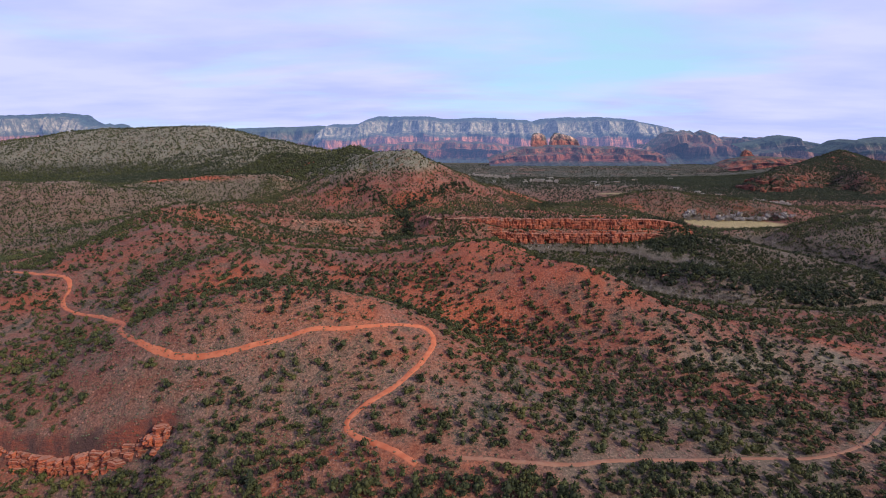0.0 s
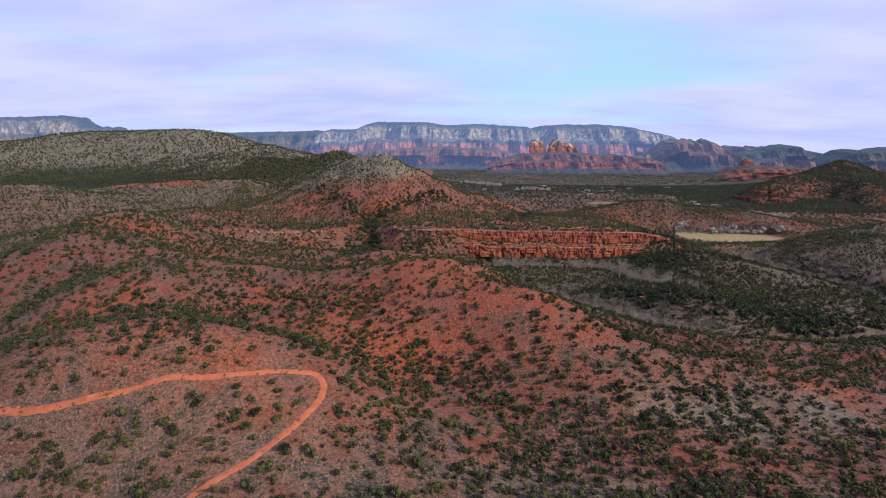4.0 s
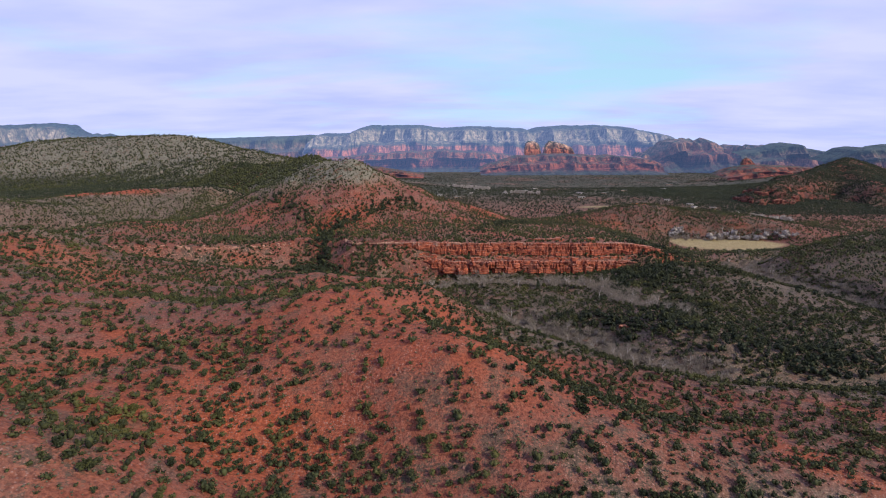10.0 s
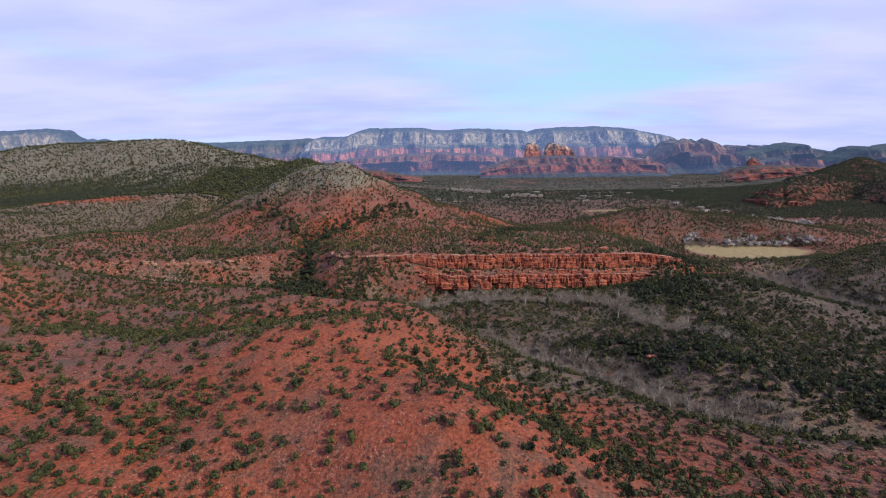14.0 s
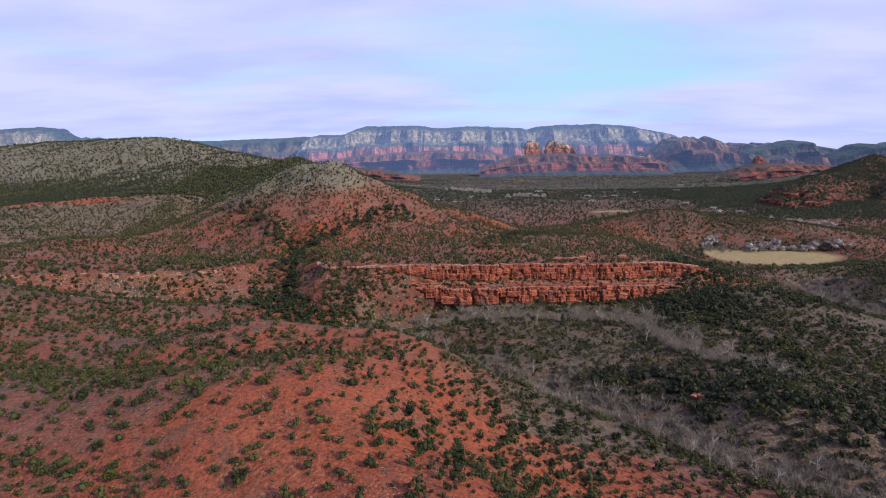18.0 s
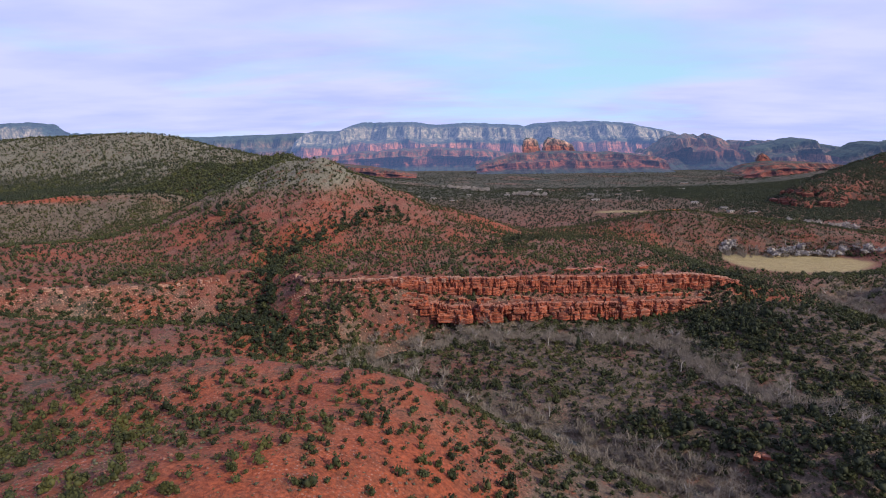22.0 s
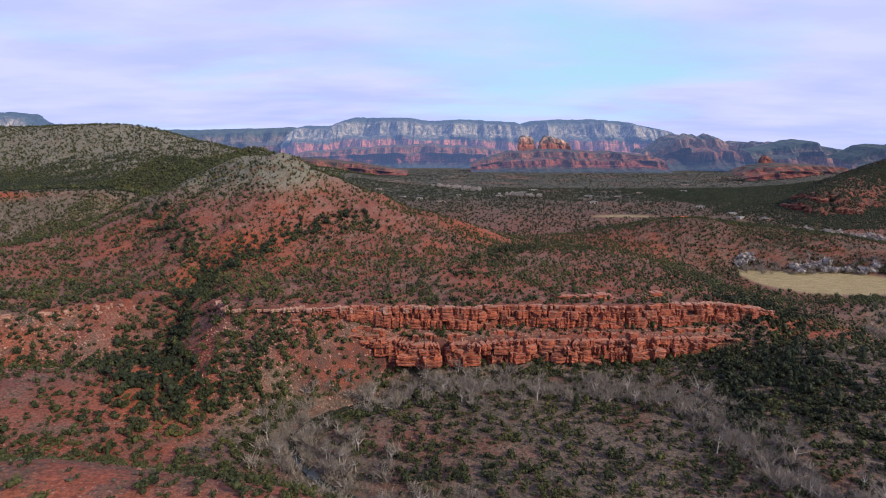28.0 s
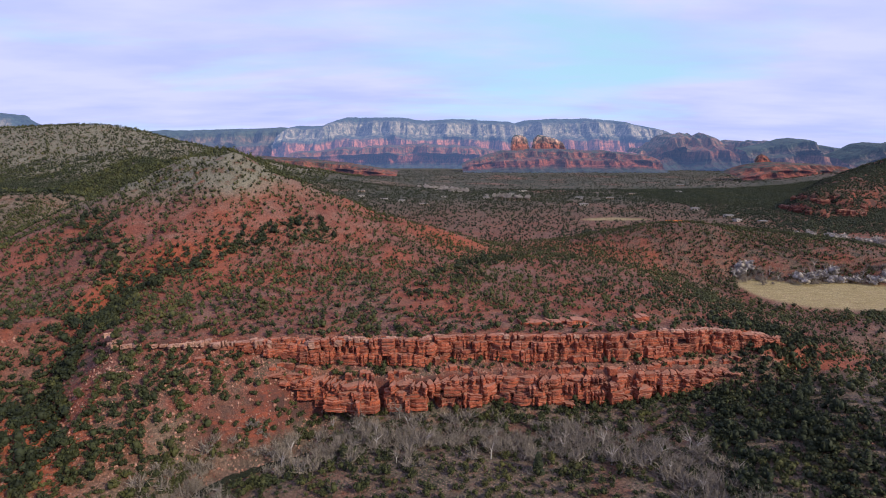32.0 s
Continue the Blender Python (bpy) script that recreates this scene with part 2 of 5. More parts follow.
SOIL = soil_material()
ROCK = rock_material("red_sandstone", (0.43, 0.112, 0.054), (0.265, 0.076, 0.047), (0.075, 0.040, 0.034))
CAP = rock_material("pale_caprock", (0.50, 0.31, 0.23), (0.38, 0.19, 0.13), (0.13, 0.075, 0.06))
TALUS = plain_material("pink_boulder_rock", (0.14, 0.058, 0.043), (0.235, 0.12, 0.09), 0.5)
GREY_ROCK = plain_material("grey_boulder_rock", (0.22, 0.20, 0.17), (0.34, 0.31, 0.27), 0.5)
JUNIPER = foliage_material("juniper_foliage", (0.011, 0.015, 0.006), (0.060, 0.066, 0.023), (0.080, 0.077, 0.022))
PINE = foliage_material("pinyon_foliage", (0.010, 0.014, 0.007), (0.034, 0.042, 0.018), (0.040, 0.044, 0.018))
SAGE = foliage_material("sage_brush", (0.040, 0.042, 0.022), (0.115, 0.108, 0.066), (0.110, 0.105, 0.045))
BARK = plain_material("juniper_bark", (0.10, 0.07, 0.05), (0.19, 0.15, 0.12), 6.0)
PALE_BARK = plain_material("sycamore_bark", (0.26, 0.23, 0.20), (0.46, 0.43, 0.40), 0.8)
TWIG = plain_material("bare_twigs", (0.14, 0.118, 0.096), (0.235, 0.20, 0.165), 0.4)
ROAD_DIRT = plain_material("red_road_dirt", (0.40, 0.135, 0.070), (0.29, 0.072, 0.033), 0.35, 0.95, 0.12)
PATH_DIRT = plain_material("pale_path_dirt", (0.21, 0.115, 0.078), (0.18, 0.075, 0.048), 0.35, 0.95, 0.1)

# ---- the lie of the land ----


def smooth(a, b, v):
    t = np.clip((v - a) / (b - a), 0, 1)
    return t * t * (3 - 2 * t)


def bell(X, Y, cx, cy, sx, sy, rot=0.0):
    c, s = math.cos(radians(rot)), math.sin(radians(rot))
    u, v = (X - cx) * c + (Y - cy) * s, (Y - cy) * c - (X - cx) * s
    return np.exp(-0.5 * ((u / sx) ** 2 + (v / sy) ** 2))


def lattice(seed):
    return np.random.RandomState(seed).rand(256, 256)


LATTICES = [lattice(k) for k in range(6)]


def value_noise(X, Y, size, k=0):
    """Smooth noise of that size in metres, from -1 to 1."""
    g = LATTICES[k % 6]
    u, v = np.asarray(X, float) / size + 37.3 * k, np.asarray(Y, float) / size + 11.7 * k
    i, j = np.floor(u).astype(int), np.floor(v).astype(int)
    a, b = u - i, v - j
    a, b = a * a * (3 - 2 * a), b * b * (3 - 2 * b)
    i, j, i1, j1 = i % 256, j % 256, (i + 1) % 256, (j + 1) % 256
    return 2 * (g[i, j] * (1 - a) * (1 - b) + g[i1, j] * a * (1 - b) + g[i, j1] * (1 - a) * b + g[i1, j1] * a * b) - 1


def fractal(X, Y, size, octaves=4, k=0):
    total, amp = 0.0, 1.0
    for o in range(octaves):
        total = total + amp * value_noise(X, Y, size / 2 ** o, k + o)
        amp *= 0.5
    return total / 1.9


def crest(X, Y, line, fall, blunt=14.0):
    """The height of a ridge whose top runs along a line of (x, y, z) and falls off evenly on both sides."""
    best = np.full(np.shape(X), -1e3)
    for (ax, ay, az), (bx, by, bz) in zip(line, line[1:]):
        dx, dy = bx - ax, by - ay
        t = np.clip(((X - ax) * dx + (Y - ay) * dy) / (dx * dx + dy * dy), 0, 1)
        d2 = (X - ax - t * dx) ** 2 + (Y - ay - t * dy) ** 2
        best = np.maximum(best, az + t * (bz - az) - fall * (np.sqrt(d2 + blunt ** 2) - blunt))
    return best


def higher(a, b, w=8.0):
    """The higher of two grounds, with a soft join."""
    return 0.5 * (a + b + np.sqrt((a - b) ** 2 + w * w))


def south_hills(X, Y):
    total = 20 * np.clip((Y - 900) / 400, 0, 1)

    def add(cx, cy, h, sx, sy, rot=0.0):
        nonlocal total
        total = total + h * bell(X, Y, cx, cy, sx, sy, rot)

    add(-10, 208, 15.9, 40, 28, 10)
    add(-110, 200, 20.5, 45, 26)
    add(-60, 235, 33.7, 50, 30)
    add(-125, 298, 40.1, 42, 38)
    add(32, 350, 29.2, 40, 32)
    add(85, 303, 31, 34, 26)
    add(165, 268, 13.1, 42, 26)
    add(-30, 338, 13.6, 34, 28)
    add(-90, 378, 23.2, 55, 36)
    add(-207, 387, 34.8, 60, 45)
    add(-243, 495, 53.4, 60, 50)
    add(-270, 596, -5.6, 70, 45)
    add(-150, 450, 5.3, 50, 45)
    add(62, 400, 15.9, 34, 28)
    add(0, 405, 16.8, 45, 35)
    add(135, 505, 1.0, 45, 32)
    add(150, 545, -4.0, 70, 40)
    add(-35, 295, 11, 25, 18)
    add(174, 244, -5, 30, 25)
    add(80, 288, 4, 22, 18)
    add(55, 345, 4.5, 26, 20)
    add(-32, 464, 8, 40, 28)
    add(-35, 566, 8, 26, 16)
    add(-276, 600, 11, 50, 40)
    add(-150, 170, -19, 38, 20)
    add(-146, 224, 5, 34, 14)
    add(215, 425, 11.3, 26, 36)
    add(235, 530, 1.4, 36, 30)
    add(300, 565, 9, 40, 40)
    add(400, 500, 3.5, 60, 60)
    add(-244, 332, 3.1, 70, 50)
    add(-450, 570, -1.4, 130, 100)
    add(40, 155, 7.9, 60, 35)
    add(125, 205, 3.1, 50, 35)
    add(-130, 150, -3, 60, 40)
    add(620, 690, 45.6, 130, 120)
    add(-380, 360, 17.4, 110, 90)
    add(270, 280, 1.2, 60, 60)
    add(-75, 470, -6.3, 45, 35)
    add(20, 300, 14, 30, 22)
    add(195, 405, -4.9, 30, 30)
    add(104, 262, 9.3, 28, 20)
    add(-5, 160, 9.6, 35, 25)
    add(-185, 255, 1.4, 45, 35)
    add(75, 455, 7, 26, 24)
    add(15, 455, 17, 36, 22)
    add(-105, 470, 13, 36, 26)
    add(-48, 450, 13, 34, 24)
    add(52, 440, 7, 20, 24)
    add(60, 525, -4.3, 50, 20, -30)
    add(385, 600, -12.3, 30, 60)
    add(-105, 535, 16.7, 50, 28)
    return total


def north_hills(X, Y):
    total = 20 * np.clip((Y - 900) / 400, 0, 1) + 25 * smooth(-330, -200, X) * (1 - smooth(250, 370, X)) * (1 - smooth(760, 1000, Y))

    def add(cx, cy, h, sx, sy, rot=0.0):
        nonlocal total
        total = total + h * bell(X, Y, cx, cy, sx, sy, rot)

    add(-10, 700, 9.1, 90, 70)
    add(5, 602, 4.5, 36, 30)
    add(190, 628, 1.5, 75, 34)
    add(110, 690, 2.1, 90, 60)
    add(260, 670, -2.9, 70, 50)
    add(150, 790, -2.1, 90, 70)
    add(-168, 795, 7.8, 60, 60)
    add(-285, 880, 12, 70, 60)
    add(-300, 738, 12, 60, 50)
    add(-500, 960, 45.4, 150, 90)
    add(-640, 815, 38.2, 90, 70)
    add(390, 945, 23.8, 90, 55)
    add(430, 800, -11.5, 90, 60)
    add(-160, 680, -18.3, 60, 60)
    add(-742, 1307, 7.8, 180, 130)
    add(-1031, 2150, 121.5, 380, 240)
    add(-1650, 2250, 120.3, 420, 260)
    add(-520, 1750, 82.9, 260, 230)
    add(900, 1330, 1.1, 170, 110, 40)
    add(1320, 1740, 50, 190, 150)
    add(520, 870, 20.7, 70, 60)
    add(-300, 640, 34.6, 110, 60)
    add(-900, 1950, 41, 200, 150)
    add(60, 650, 0.2, 80, 40)
    add(210, 650, 0.5, 70, 40)
    add(365, 905, 17.3, 45, 35)
    add(260, 890, -0.5, 90, 70)
    add(-400, 860, -3.9, 70, 60)
    add(-320, 1010, 34, 100, 50)
    # the conical hill over the cliff, its spurs and the ridge behind it
    wob = 9 * value_noise(X, Y, 60, 1) + 5 * value_noise(X, Y, 26, 2)
    U, V = X + wob, Y + 8 * value_noise(X, Y, 55, 3)
    total = higher(total, crest(U, V, [(150, 905, 24), (105, 890, 40), (60, 872, 55), (22, 856, 73), (-18, 852, 91), (-60, 850, 105), (-100, 872, 100), (-130, 1000, 100), (-204, 1205, 115), (-310, 1260, 97), (-440, 1400, 96)], 0.50))
    total = higher(total, crest(U, V, [(-60, 850, 100), (-48, 800, 76), (-30, 750, 50), (-14, 715, 38)], 0.55, 8.0))
    total = higher(total, crest(U, V, [(-100, 872, 98), (-150, 835, 68), (-175, 790, 44)], 0.50, 10.0))
    total = higher(total, crest(U, V, [(22, 856, 70), (50, 810, 50), (75, 765, 36)], 0.45, 10.0))
    total = higher(total, crest(U, V, [(-780, 800, 58), (-600, 815, 61), (-500, 835, 46)], 0.30, 30.0))
    # the red bluff and the hill behind it
    bluff = crest(X + 2.2 * wob, Y + 1.4 * wob, [(700, 1195, 44), (760, 1225, 58), (830, 1290, 66), (915, 1345, 76), (1020, 1430, 86), (1150, 1530, 108), (1300, 1640, 84), (1600, 1800, 60)], 0.50, 14.0)
    bluff = higher(bluff, crest(X + 2.0 * wob, Y, [(1150, 1530, 100), (1040, 1330, 74), (985, 1210, 58), (900, 1090, 22)], 0.42, 16.0))
    bluff = bluff - 9 * np.maximum(0, 0.4 - np.abs(fractal(X, Y, 80, 3, 2)))
    wall = bluff + 9 * value_noise(X, Y, 45, 4) + 4 * value_noise(X, Y, 18, 5)
    bluff = bluff - 25 + 15 * smooth(36, 40, wall) + 9 * smooth(48, 51, wall)
    total = higher(total, bluff, 5.0)
    return total


LEDGE_X, LEDGE_Y = [-200, -180, -150, -120, -98], [196, 190, 184, 179, 180]
RIM_X = [-400, -230, -160, -80, -62, -45, -24, -8, 30, 70, 208, 283, 400]
RIM_Y = [555, 562, 577, 609, 624, 630, 606, 588, 594, 598, 613, 628, 690]


def rim(x):
    """The line of the cliff's rim, from west to east."""
    return np.interp(x, RIM_X, RIM_Y) + 2.5 * value_noise(x, 0 * x, 17, 2) + 1.2 * value_noise(x, 0 * x, 6, 3)


def cap_drop(x):
    return 3.5 + 6.5 * smooth(30, 85, x) * (1 - smooth(245, 290, x)) - 2.5 * smooth(-60, -110, x)


def lower_drop(x):
    return 9.5 * smooth(50, 74, x) * (1 - smooth(222, 262, x))


CREEK = [(505, 690), (430, 680), (385, 655), (392, 585), (400, 520), (400, 440), (350, 385), (280, 365), (225, 372), (190, 391), (164, 428), (141, 446), (126, 466), (105, 477), (75, 490), (50, 508), (33, 533), (41, 556), (71, 572)]
SLOUGH = [(71, 572), (117, 577), (165, 572), (205, 560), (211, 529), (212, 496), (218, 471), (232, 448)]


def meadow(X, Y):
    return bell(X, Y, 452, 788, 56, 36, 8) + 0.6 * bell(X, Y, 404, 815, 14, 26)


def line_distance(X, Y, line):
    best = np.full(np.shape(X), 1e9)
    for (ax, ay), (bx, by) in zip(line, line[1:]):
        dx, dy = bx - ax, by - ay
        t = np.clip(((X - ax) * dx + (Y - ay) * dy) / (dx * dx + dy * dy), 0, 1)
        best = np.minimum(best, np.hypot(X - ax - t * dx, Y - ay - t * dy))
    return best


def height(X, Y):
    X, Y = np.asarray(X, float), np.asarray(Y, float)
    near = south_hills(X, Y)
    north = north_hills(X, Y)
    # gullies and small relief
    amp = smooth(2, 25, near)
    near = near + amp * (2.6 * fractal(X, Y, 38, 4, 1) - 2.0 * np.abs(fractal(X + 0.4 * Y, Y, 55, 3, 3)))
    near = near + 0.5 * fractal(X, Y, 14, 3, 2)
    # low ledge over the wash
    s = np.interp(X, LEDGE_X, LEDGE_Y) - Y
    near = near - 7.5 * smooth(-214, -194, X) * (1 - smooth(-112, -90, X)) * smooth(0, 2.5, s) * (1 - smooth(30, 70, s))
    rise = smooth(15, 60, north)
    north = north + (1 + 3.0 * rise) * (fractal(X, Y, 60, 4, 2) - 2.6 * rise * np.maximum(0, 0.35 - np.abs(fractal(X - 0.3 * Y, 0.45 * Y, 75, 3, 4)))) + smooth(1200, 1800, Y) * 14 * fractal(X, Y, 260, 4, 1) * smooth(30, 90, north)
    # ravine through the rim
    north = north - 9 * np.exp(-(((X + 47 + 0.35 * (Y - 640)) / 11) ** 2)) * smooth(585, 620, Y) * (1 - smooth(640, 760, Y))
    line = rim(X)
    d = line - Y
    top = north_hills(X, line)
    ledge = top - cap_drop(X) - 0.62 * np.maximum(d, 0)
    ledge = ledge - lower_drop(X) * smooth(8.0, 10.5, d)
    front = np.maximum(near, ledge)
    sharp = smooth(-300, -200, X) * (1 - smooth(285, 340, X))
    w = 0.8 + 50 * (1 - sharp)
    h = np.where(d > 0, front, north)
    soft = smooth(-1, 1, d / w)
    h = front * soft + north * (1 - soft)
    # the flat meadow
    h = h + (-3.5 - h) * smooth(0.12, 0.5, meadow(X, Y))
    # creek bed
    c = line_distance(X, Y, CREEK)
    c2 = line_distance(X, Y, SLOUGH)
    h = h - 1.2 * smooth(12, 2, c2) * (h < 10)
    bed = -8.0 + 0.22 * np.maximum(c - 4, 0) + 0.004 * np.maximum(c - 15, 0) ** 2
    cut = bed + (h - bed) * smooth(2, 34, c)
    h = np.where((c < 60) & (h > bed), h + (cut - h) * smooth(26, 4, h), h)
    return h


def axis(parts):
    """Grid lines from (start, end, step) stretches."""
    rows = [np.arange(a, b, s) for a, b, s in parts]
    return np.concatenate(rows + [[parts[-1][1]]])


def west_woods(X, Y):
    """The wooded valley west of the red hills."""
    return smooth(-290, -370, X + 0.12 * np.clip(700 - Y, -400, 400)) * smooth(380, 480, Y) * (1 - smooth(1300, 1500, Y))


def masks(X, Y, Z, xs, ys):
    n1, n2 = fractal(X, Y, 70, 4, 2), fractal(X, Y, 30, 3, 4)
    steep = np.hypot(np.gradient(Z, xs, axis=0), np.gradient(Z, ys, axis=1))
    rock = smooth(1.15, 1.7, steep) * (Y < 1000) + smooth(0.62, 1.0, steep) * (Y >= 1000) * (Y < 1500) * (X > 500)
    creek = line_distance(X, Y, CREEK)
    wood = west_woods(X, Y)
    field = meadow(X, Y)
    far_field = bell(X, Y, 388, 1150, 46, 11)
    grass = smooth(0.45, 0.6, field + 0.12 * n2) + smooth(0.45, 0.6, far_field + 0.1 * n2)
    west = smooth(-120, -420, X + 0.30 * (900 - Y)) * smooth(700, 950, Y)
    pale = smooth(0.1, 0.6, n1) * 0.25 + west * 0.9 + 1.1 * smooth(68, 92, Z + 12 * n2) * (Y < 1500) * (X < 500) + 0.8 * smooth(50, 80, Z) * smooth(-90, -190, X) * (Y > 750)
    pale = pale + 0.45 * bell(X, Y, -75, 180, 55, 30)
    redbed = bell(X, Y, -505, 958, 95, 13, 8) + bell(X, Y, -330, 1180, 50, 14) + 0.8 * bell(X, Y, -900, 1250, 120, 16)
    pale = pale * (1 - np.clip(1.6 * redbed, 0, 1))
    # pale limestone outcrops
    for cx, cy, sx, sy in ((150, 235, 32, 9), (190, 250, 18, 7), (85, 185, 22, 8), (110, 170, 25, 9), (345, 520, 26, 34), (150, 520, 18, 14), (-240, 500, 30, 16), (-150, 560, 16, 8), (-300, 600, 40, 18), (60, 128, 40, 14), (185, 170, 30, 20)):
        pale = pale + 0.85 * bell(X, Y, cx, cy, sx, sy) * smooth(-0.3, 0.3, n2 + 0.2)
    # brown ground litter; over the right-hand slopes its dark tone doubles as cloud shade
    litter_and_shade = smooth(45, 15, creek) * (Z < 12) + 1.2 * smooth(18, 9, Z) * (Y > 390) * smooth(70, 120, X) * (Y < 600) + 1.1 * smooth(230, 300, X) * (Y < 620) * (Y > 330) + smooth(380, 470, X) * (Y < 760)
    litter_and_shade = litter_and_shade + 1.0 * smooth(22, -6, Z - 8) * (Y < 190) * smooth(-20, 40, X) + 0.9 * smooth(140, 125, Y) + 0.6 * smooth(900, 1200, Y) * smooth(60, 25, Z)
    bright = (smooth(0.0, 0.5, fractal(X, Y, 48, 3, 5)) * 0.8 + bell(X, Y, 50, 400, 60, 60) + 0.7 * bell(X, Y, 90, 320, 60, 40) + 0.6 * bell(X, Y, -60, 250, 50, 40)) * (1 - smooth(120, 400, np.abs(Y - 330) - 100)) + 1.2 * redbed + 0.7 * smooth(-0.1, 0.4, fractal(X, Y, 60, 3, 5)) * smooth(590, 640, Y) * (Y < 1000) * (X < 330)
    brush = (0.5 + 0.5 * smooth(-0.2, 0.4, n1)) * (1 - 0.6 * smooth(580, 620, Y)) * (1 - 0.6 * np.clip(bright, 0, 1))
    litter_and_shade = litter_and_shade * (0.55 + 0.45 * smooth(-0.25, 0.2, n2)) + 0.75 * wood * (1 - np.clip(1.6 * redbed, 0, 1)) + 0.4 * bell(X, Y, 430, 910, 110, 60)
    bright = bright * (1 - 0.8 * wood) + 1.0 * redbed 
    brush = brush + 0.9 * bell(X, Y, 900, 1270, 300, 240) + 0.7 * bell(X, Y, 450, 920, 130, 70)
    stony = smooth(-0.4, 0.3, n2) * (Y < 800)
    forest = smooth(980, 1500, Y) * smooth(-0.60, -0.05, fractal(X, Y, 130, 4, 3)) * smooth(75, 45, Z) * (1 - np.clip(bell(X, Y, -505, 958, 200, 60, 8), 0, 1)) + smooth(2500, 2900, Y) * smooth(-0.35, 0.15, fractal(X, Y, 170, 4, 2))
    return {k: np.clip(v, 0, 1) for k, v in dict(pale=pale, grass=grass, litter_and_shade=litter_and_shade, bright=bright, brush=brush, stony=stony, rock=rock, forest=forest).items()}


def mesh_from(name, verts, faces, material, attrs=None, flat=True):
    """A mesh from arrays; all faces have the same number of corners."""
    me = bpy.data.meshes.new(name)
    verts, faces = np.asarray(verts, np.float32), np.asarray(faces, np.int32)
    me.vertices.add(len(verts))
    me.vertices.foreach_set("co", verts.ravel())
    k = faces.shape[1]
    me.loops.add(faces.size)
    me.loops.foreach_set("vertex_index", faces.ravel())
    me.polygons.add(len(faces))
    me.polygons.foreach_set("loop_start", np.arange(0, faces.size, k, dtype=np.int32))
    me.polygons.foreach_set("loop_total", np.full(len(faces), k, np.int32))
    me.polygons.foreach_set("use_smooth", np.full(len(faces), not flat))
    for key, val in (attrs or {}).items():
        a = me.attributes.new(key, "FLOAT", "POINT")
        a.data.foreach_set("value", np.asarray(val, np.float32).ravel())
    me.materials.append(material)
    me.update(calc_edges=True)
    return me


def grid_faces(nx, ny):
    i, j = np.meshgrid(np.arange(nx - 1), np.arange(ny - 1), indexing="ij")
    a = (i * ny + j).ravel()
    return np.stack([a, a + ny, a + ny + 1, a + 1], 1)


def part(name, data, parent, label=""):
    ob = new(name, data)
    ob.parent = parent
    if label:
        ob["label"] = label
    return ob


GRID = {}


def build_ground():
    xs = axis([(-6000, -2000, 250), (-2000, -900, 40), (-900, -340, 12), (-340, 420, 2.4), (420, 640, 7), (640, 900, 6.5), (900, 1600, 20), (1600, 3000, 70), (3000, 6000, 300)])
    ys = axis([(-400, 60, 30), (60, 570, 2.4), (570, 640, 1.2), (640, 720, 2.4), (720, 1000, 5), (1000, 1090, 12), (1090, 1260, 6), (1260, 1600, 15), (1600, 2700, 32), (2700, 5600, 120)])
    X, Y = np.meshgrid(xs, ys, indexing="ij")
    Z = height(X, Y)
    GRID.update(x=xs, y=ys, z=Z)
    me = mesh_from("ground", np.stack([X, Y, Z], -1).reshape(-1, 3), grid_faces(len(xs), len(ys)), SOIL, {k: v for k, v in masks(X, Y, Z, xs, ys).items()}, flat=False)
    return tagged(new("ground", me), "red desert soil of rolling hills with scrub and scree", "ground", kind="structure")


ground = build_ground()


def ground_at(X, Y):
    """The height of the built ground under a place."""
    X, Y = np.asarray(X, float), np.asarray(Y, float)
    xs, ys, Z = GRID["x"], GRID["y"], GRID["z"]
    i = np.clip(np.searchsorted(xs, X) - 1, 0, len(xs) - 2)
    j = np.clip(np.searchsorted(ys, Y) - 1, 0, len(ys) - 2)
    a = np.clip((X - xs[i]) / (xs[i + 1] - xs[i]), 0, 1)
    b = np.clip((Y - ys[j]) / (ys[j + 1] - ys[j]), 0, 1)
    return (Z[i, j] * (1 - a) + Z[i + 1, j] * a) * (1 - b) + (Z[i, j + 1] * (1 - a) + Z[i + 1, j + 1] * a) * b


def ribbon(name, line, width, material, lift, label, category, level=None):
    """A draped strip along a smoothed line."""
    pts = np.array(line, float)
    for _ in range(3):
        q, r = 0.75 * pts[:-1] + 0.25 * pts[1:], 0.25 * pts[:-1] + 0.75 * pts[1:]
        pts = np.concatenate([pts[:1], np.stack([q, r], 1).reshape(-1, 2), pts[-1:]])
    seg = np.hypot(*np.diff(pts, axis=0).T)
    s = np.concatenate([[0], np.cumsum(seg)])
    t = np.arange(0, s[-1], 0.8)
    px, py = np.interp(t, s, pts[:, 0]), np.interp(t, s, pts[:, 1])
    tx, ty = np.gradient(px), np.gradient(py)
    n = np.hypot(tx, ty)
    w = width * (1 + 0.25 * value_noise(t, 0 * t, 9, 1))
    cols = np.linspace(-0.5, 0.5, 7)
    ragged = np.where(np.abs(cols)[None] > 0.45, 1 + 0.30 * value_noise(t[:, None], 7 * cols[None], 2.2, 3) + 0.2 * value_noise(t[:, None], 5 * cols[None], 0.9, 4), 1)
    across = w[:, None] * cols[None] * ragged
    X = px[:, None] - (ty / n)[:, None] * across
    Y = py[:, None] + (tx / n)[:, None] * across
    shape = np.array([-0.25, 0.10, 0.03, 0.12, 0.03, 0.10, -0.25])
    Z = ground_at(X, Y) + lift + shape[None] if level is None else np.full(X.shape, level)
    me = mesh_from(name, np.stack([X, Y, Z], -1).reshape(-1, 3), grid_faces(len(t), 7), material, flat=False)
    return tagged(new(name, me), label, category, kind="structure")


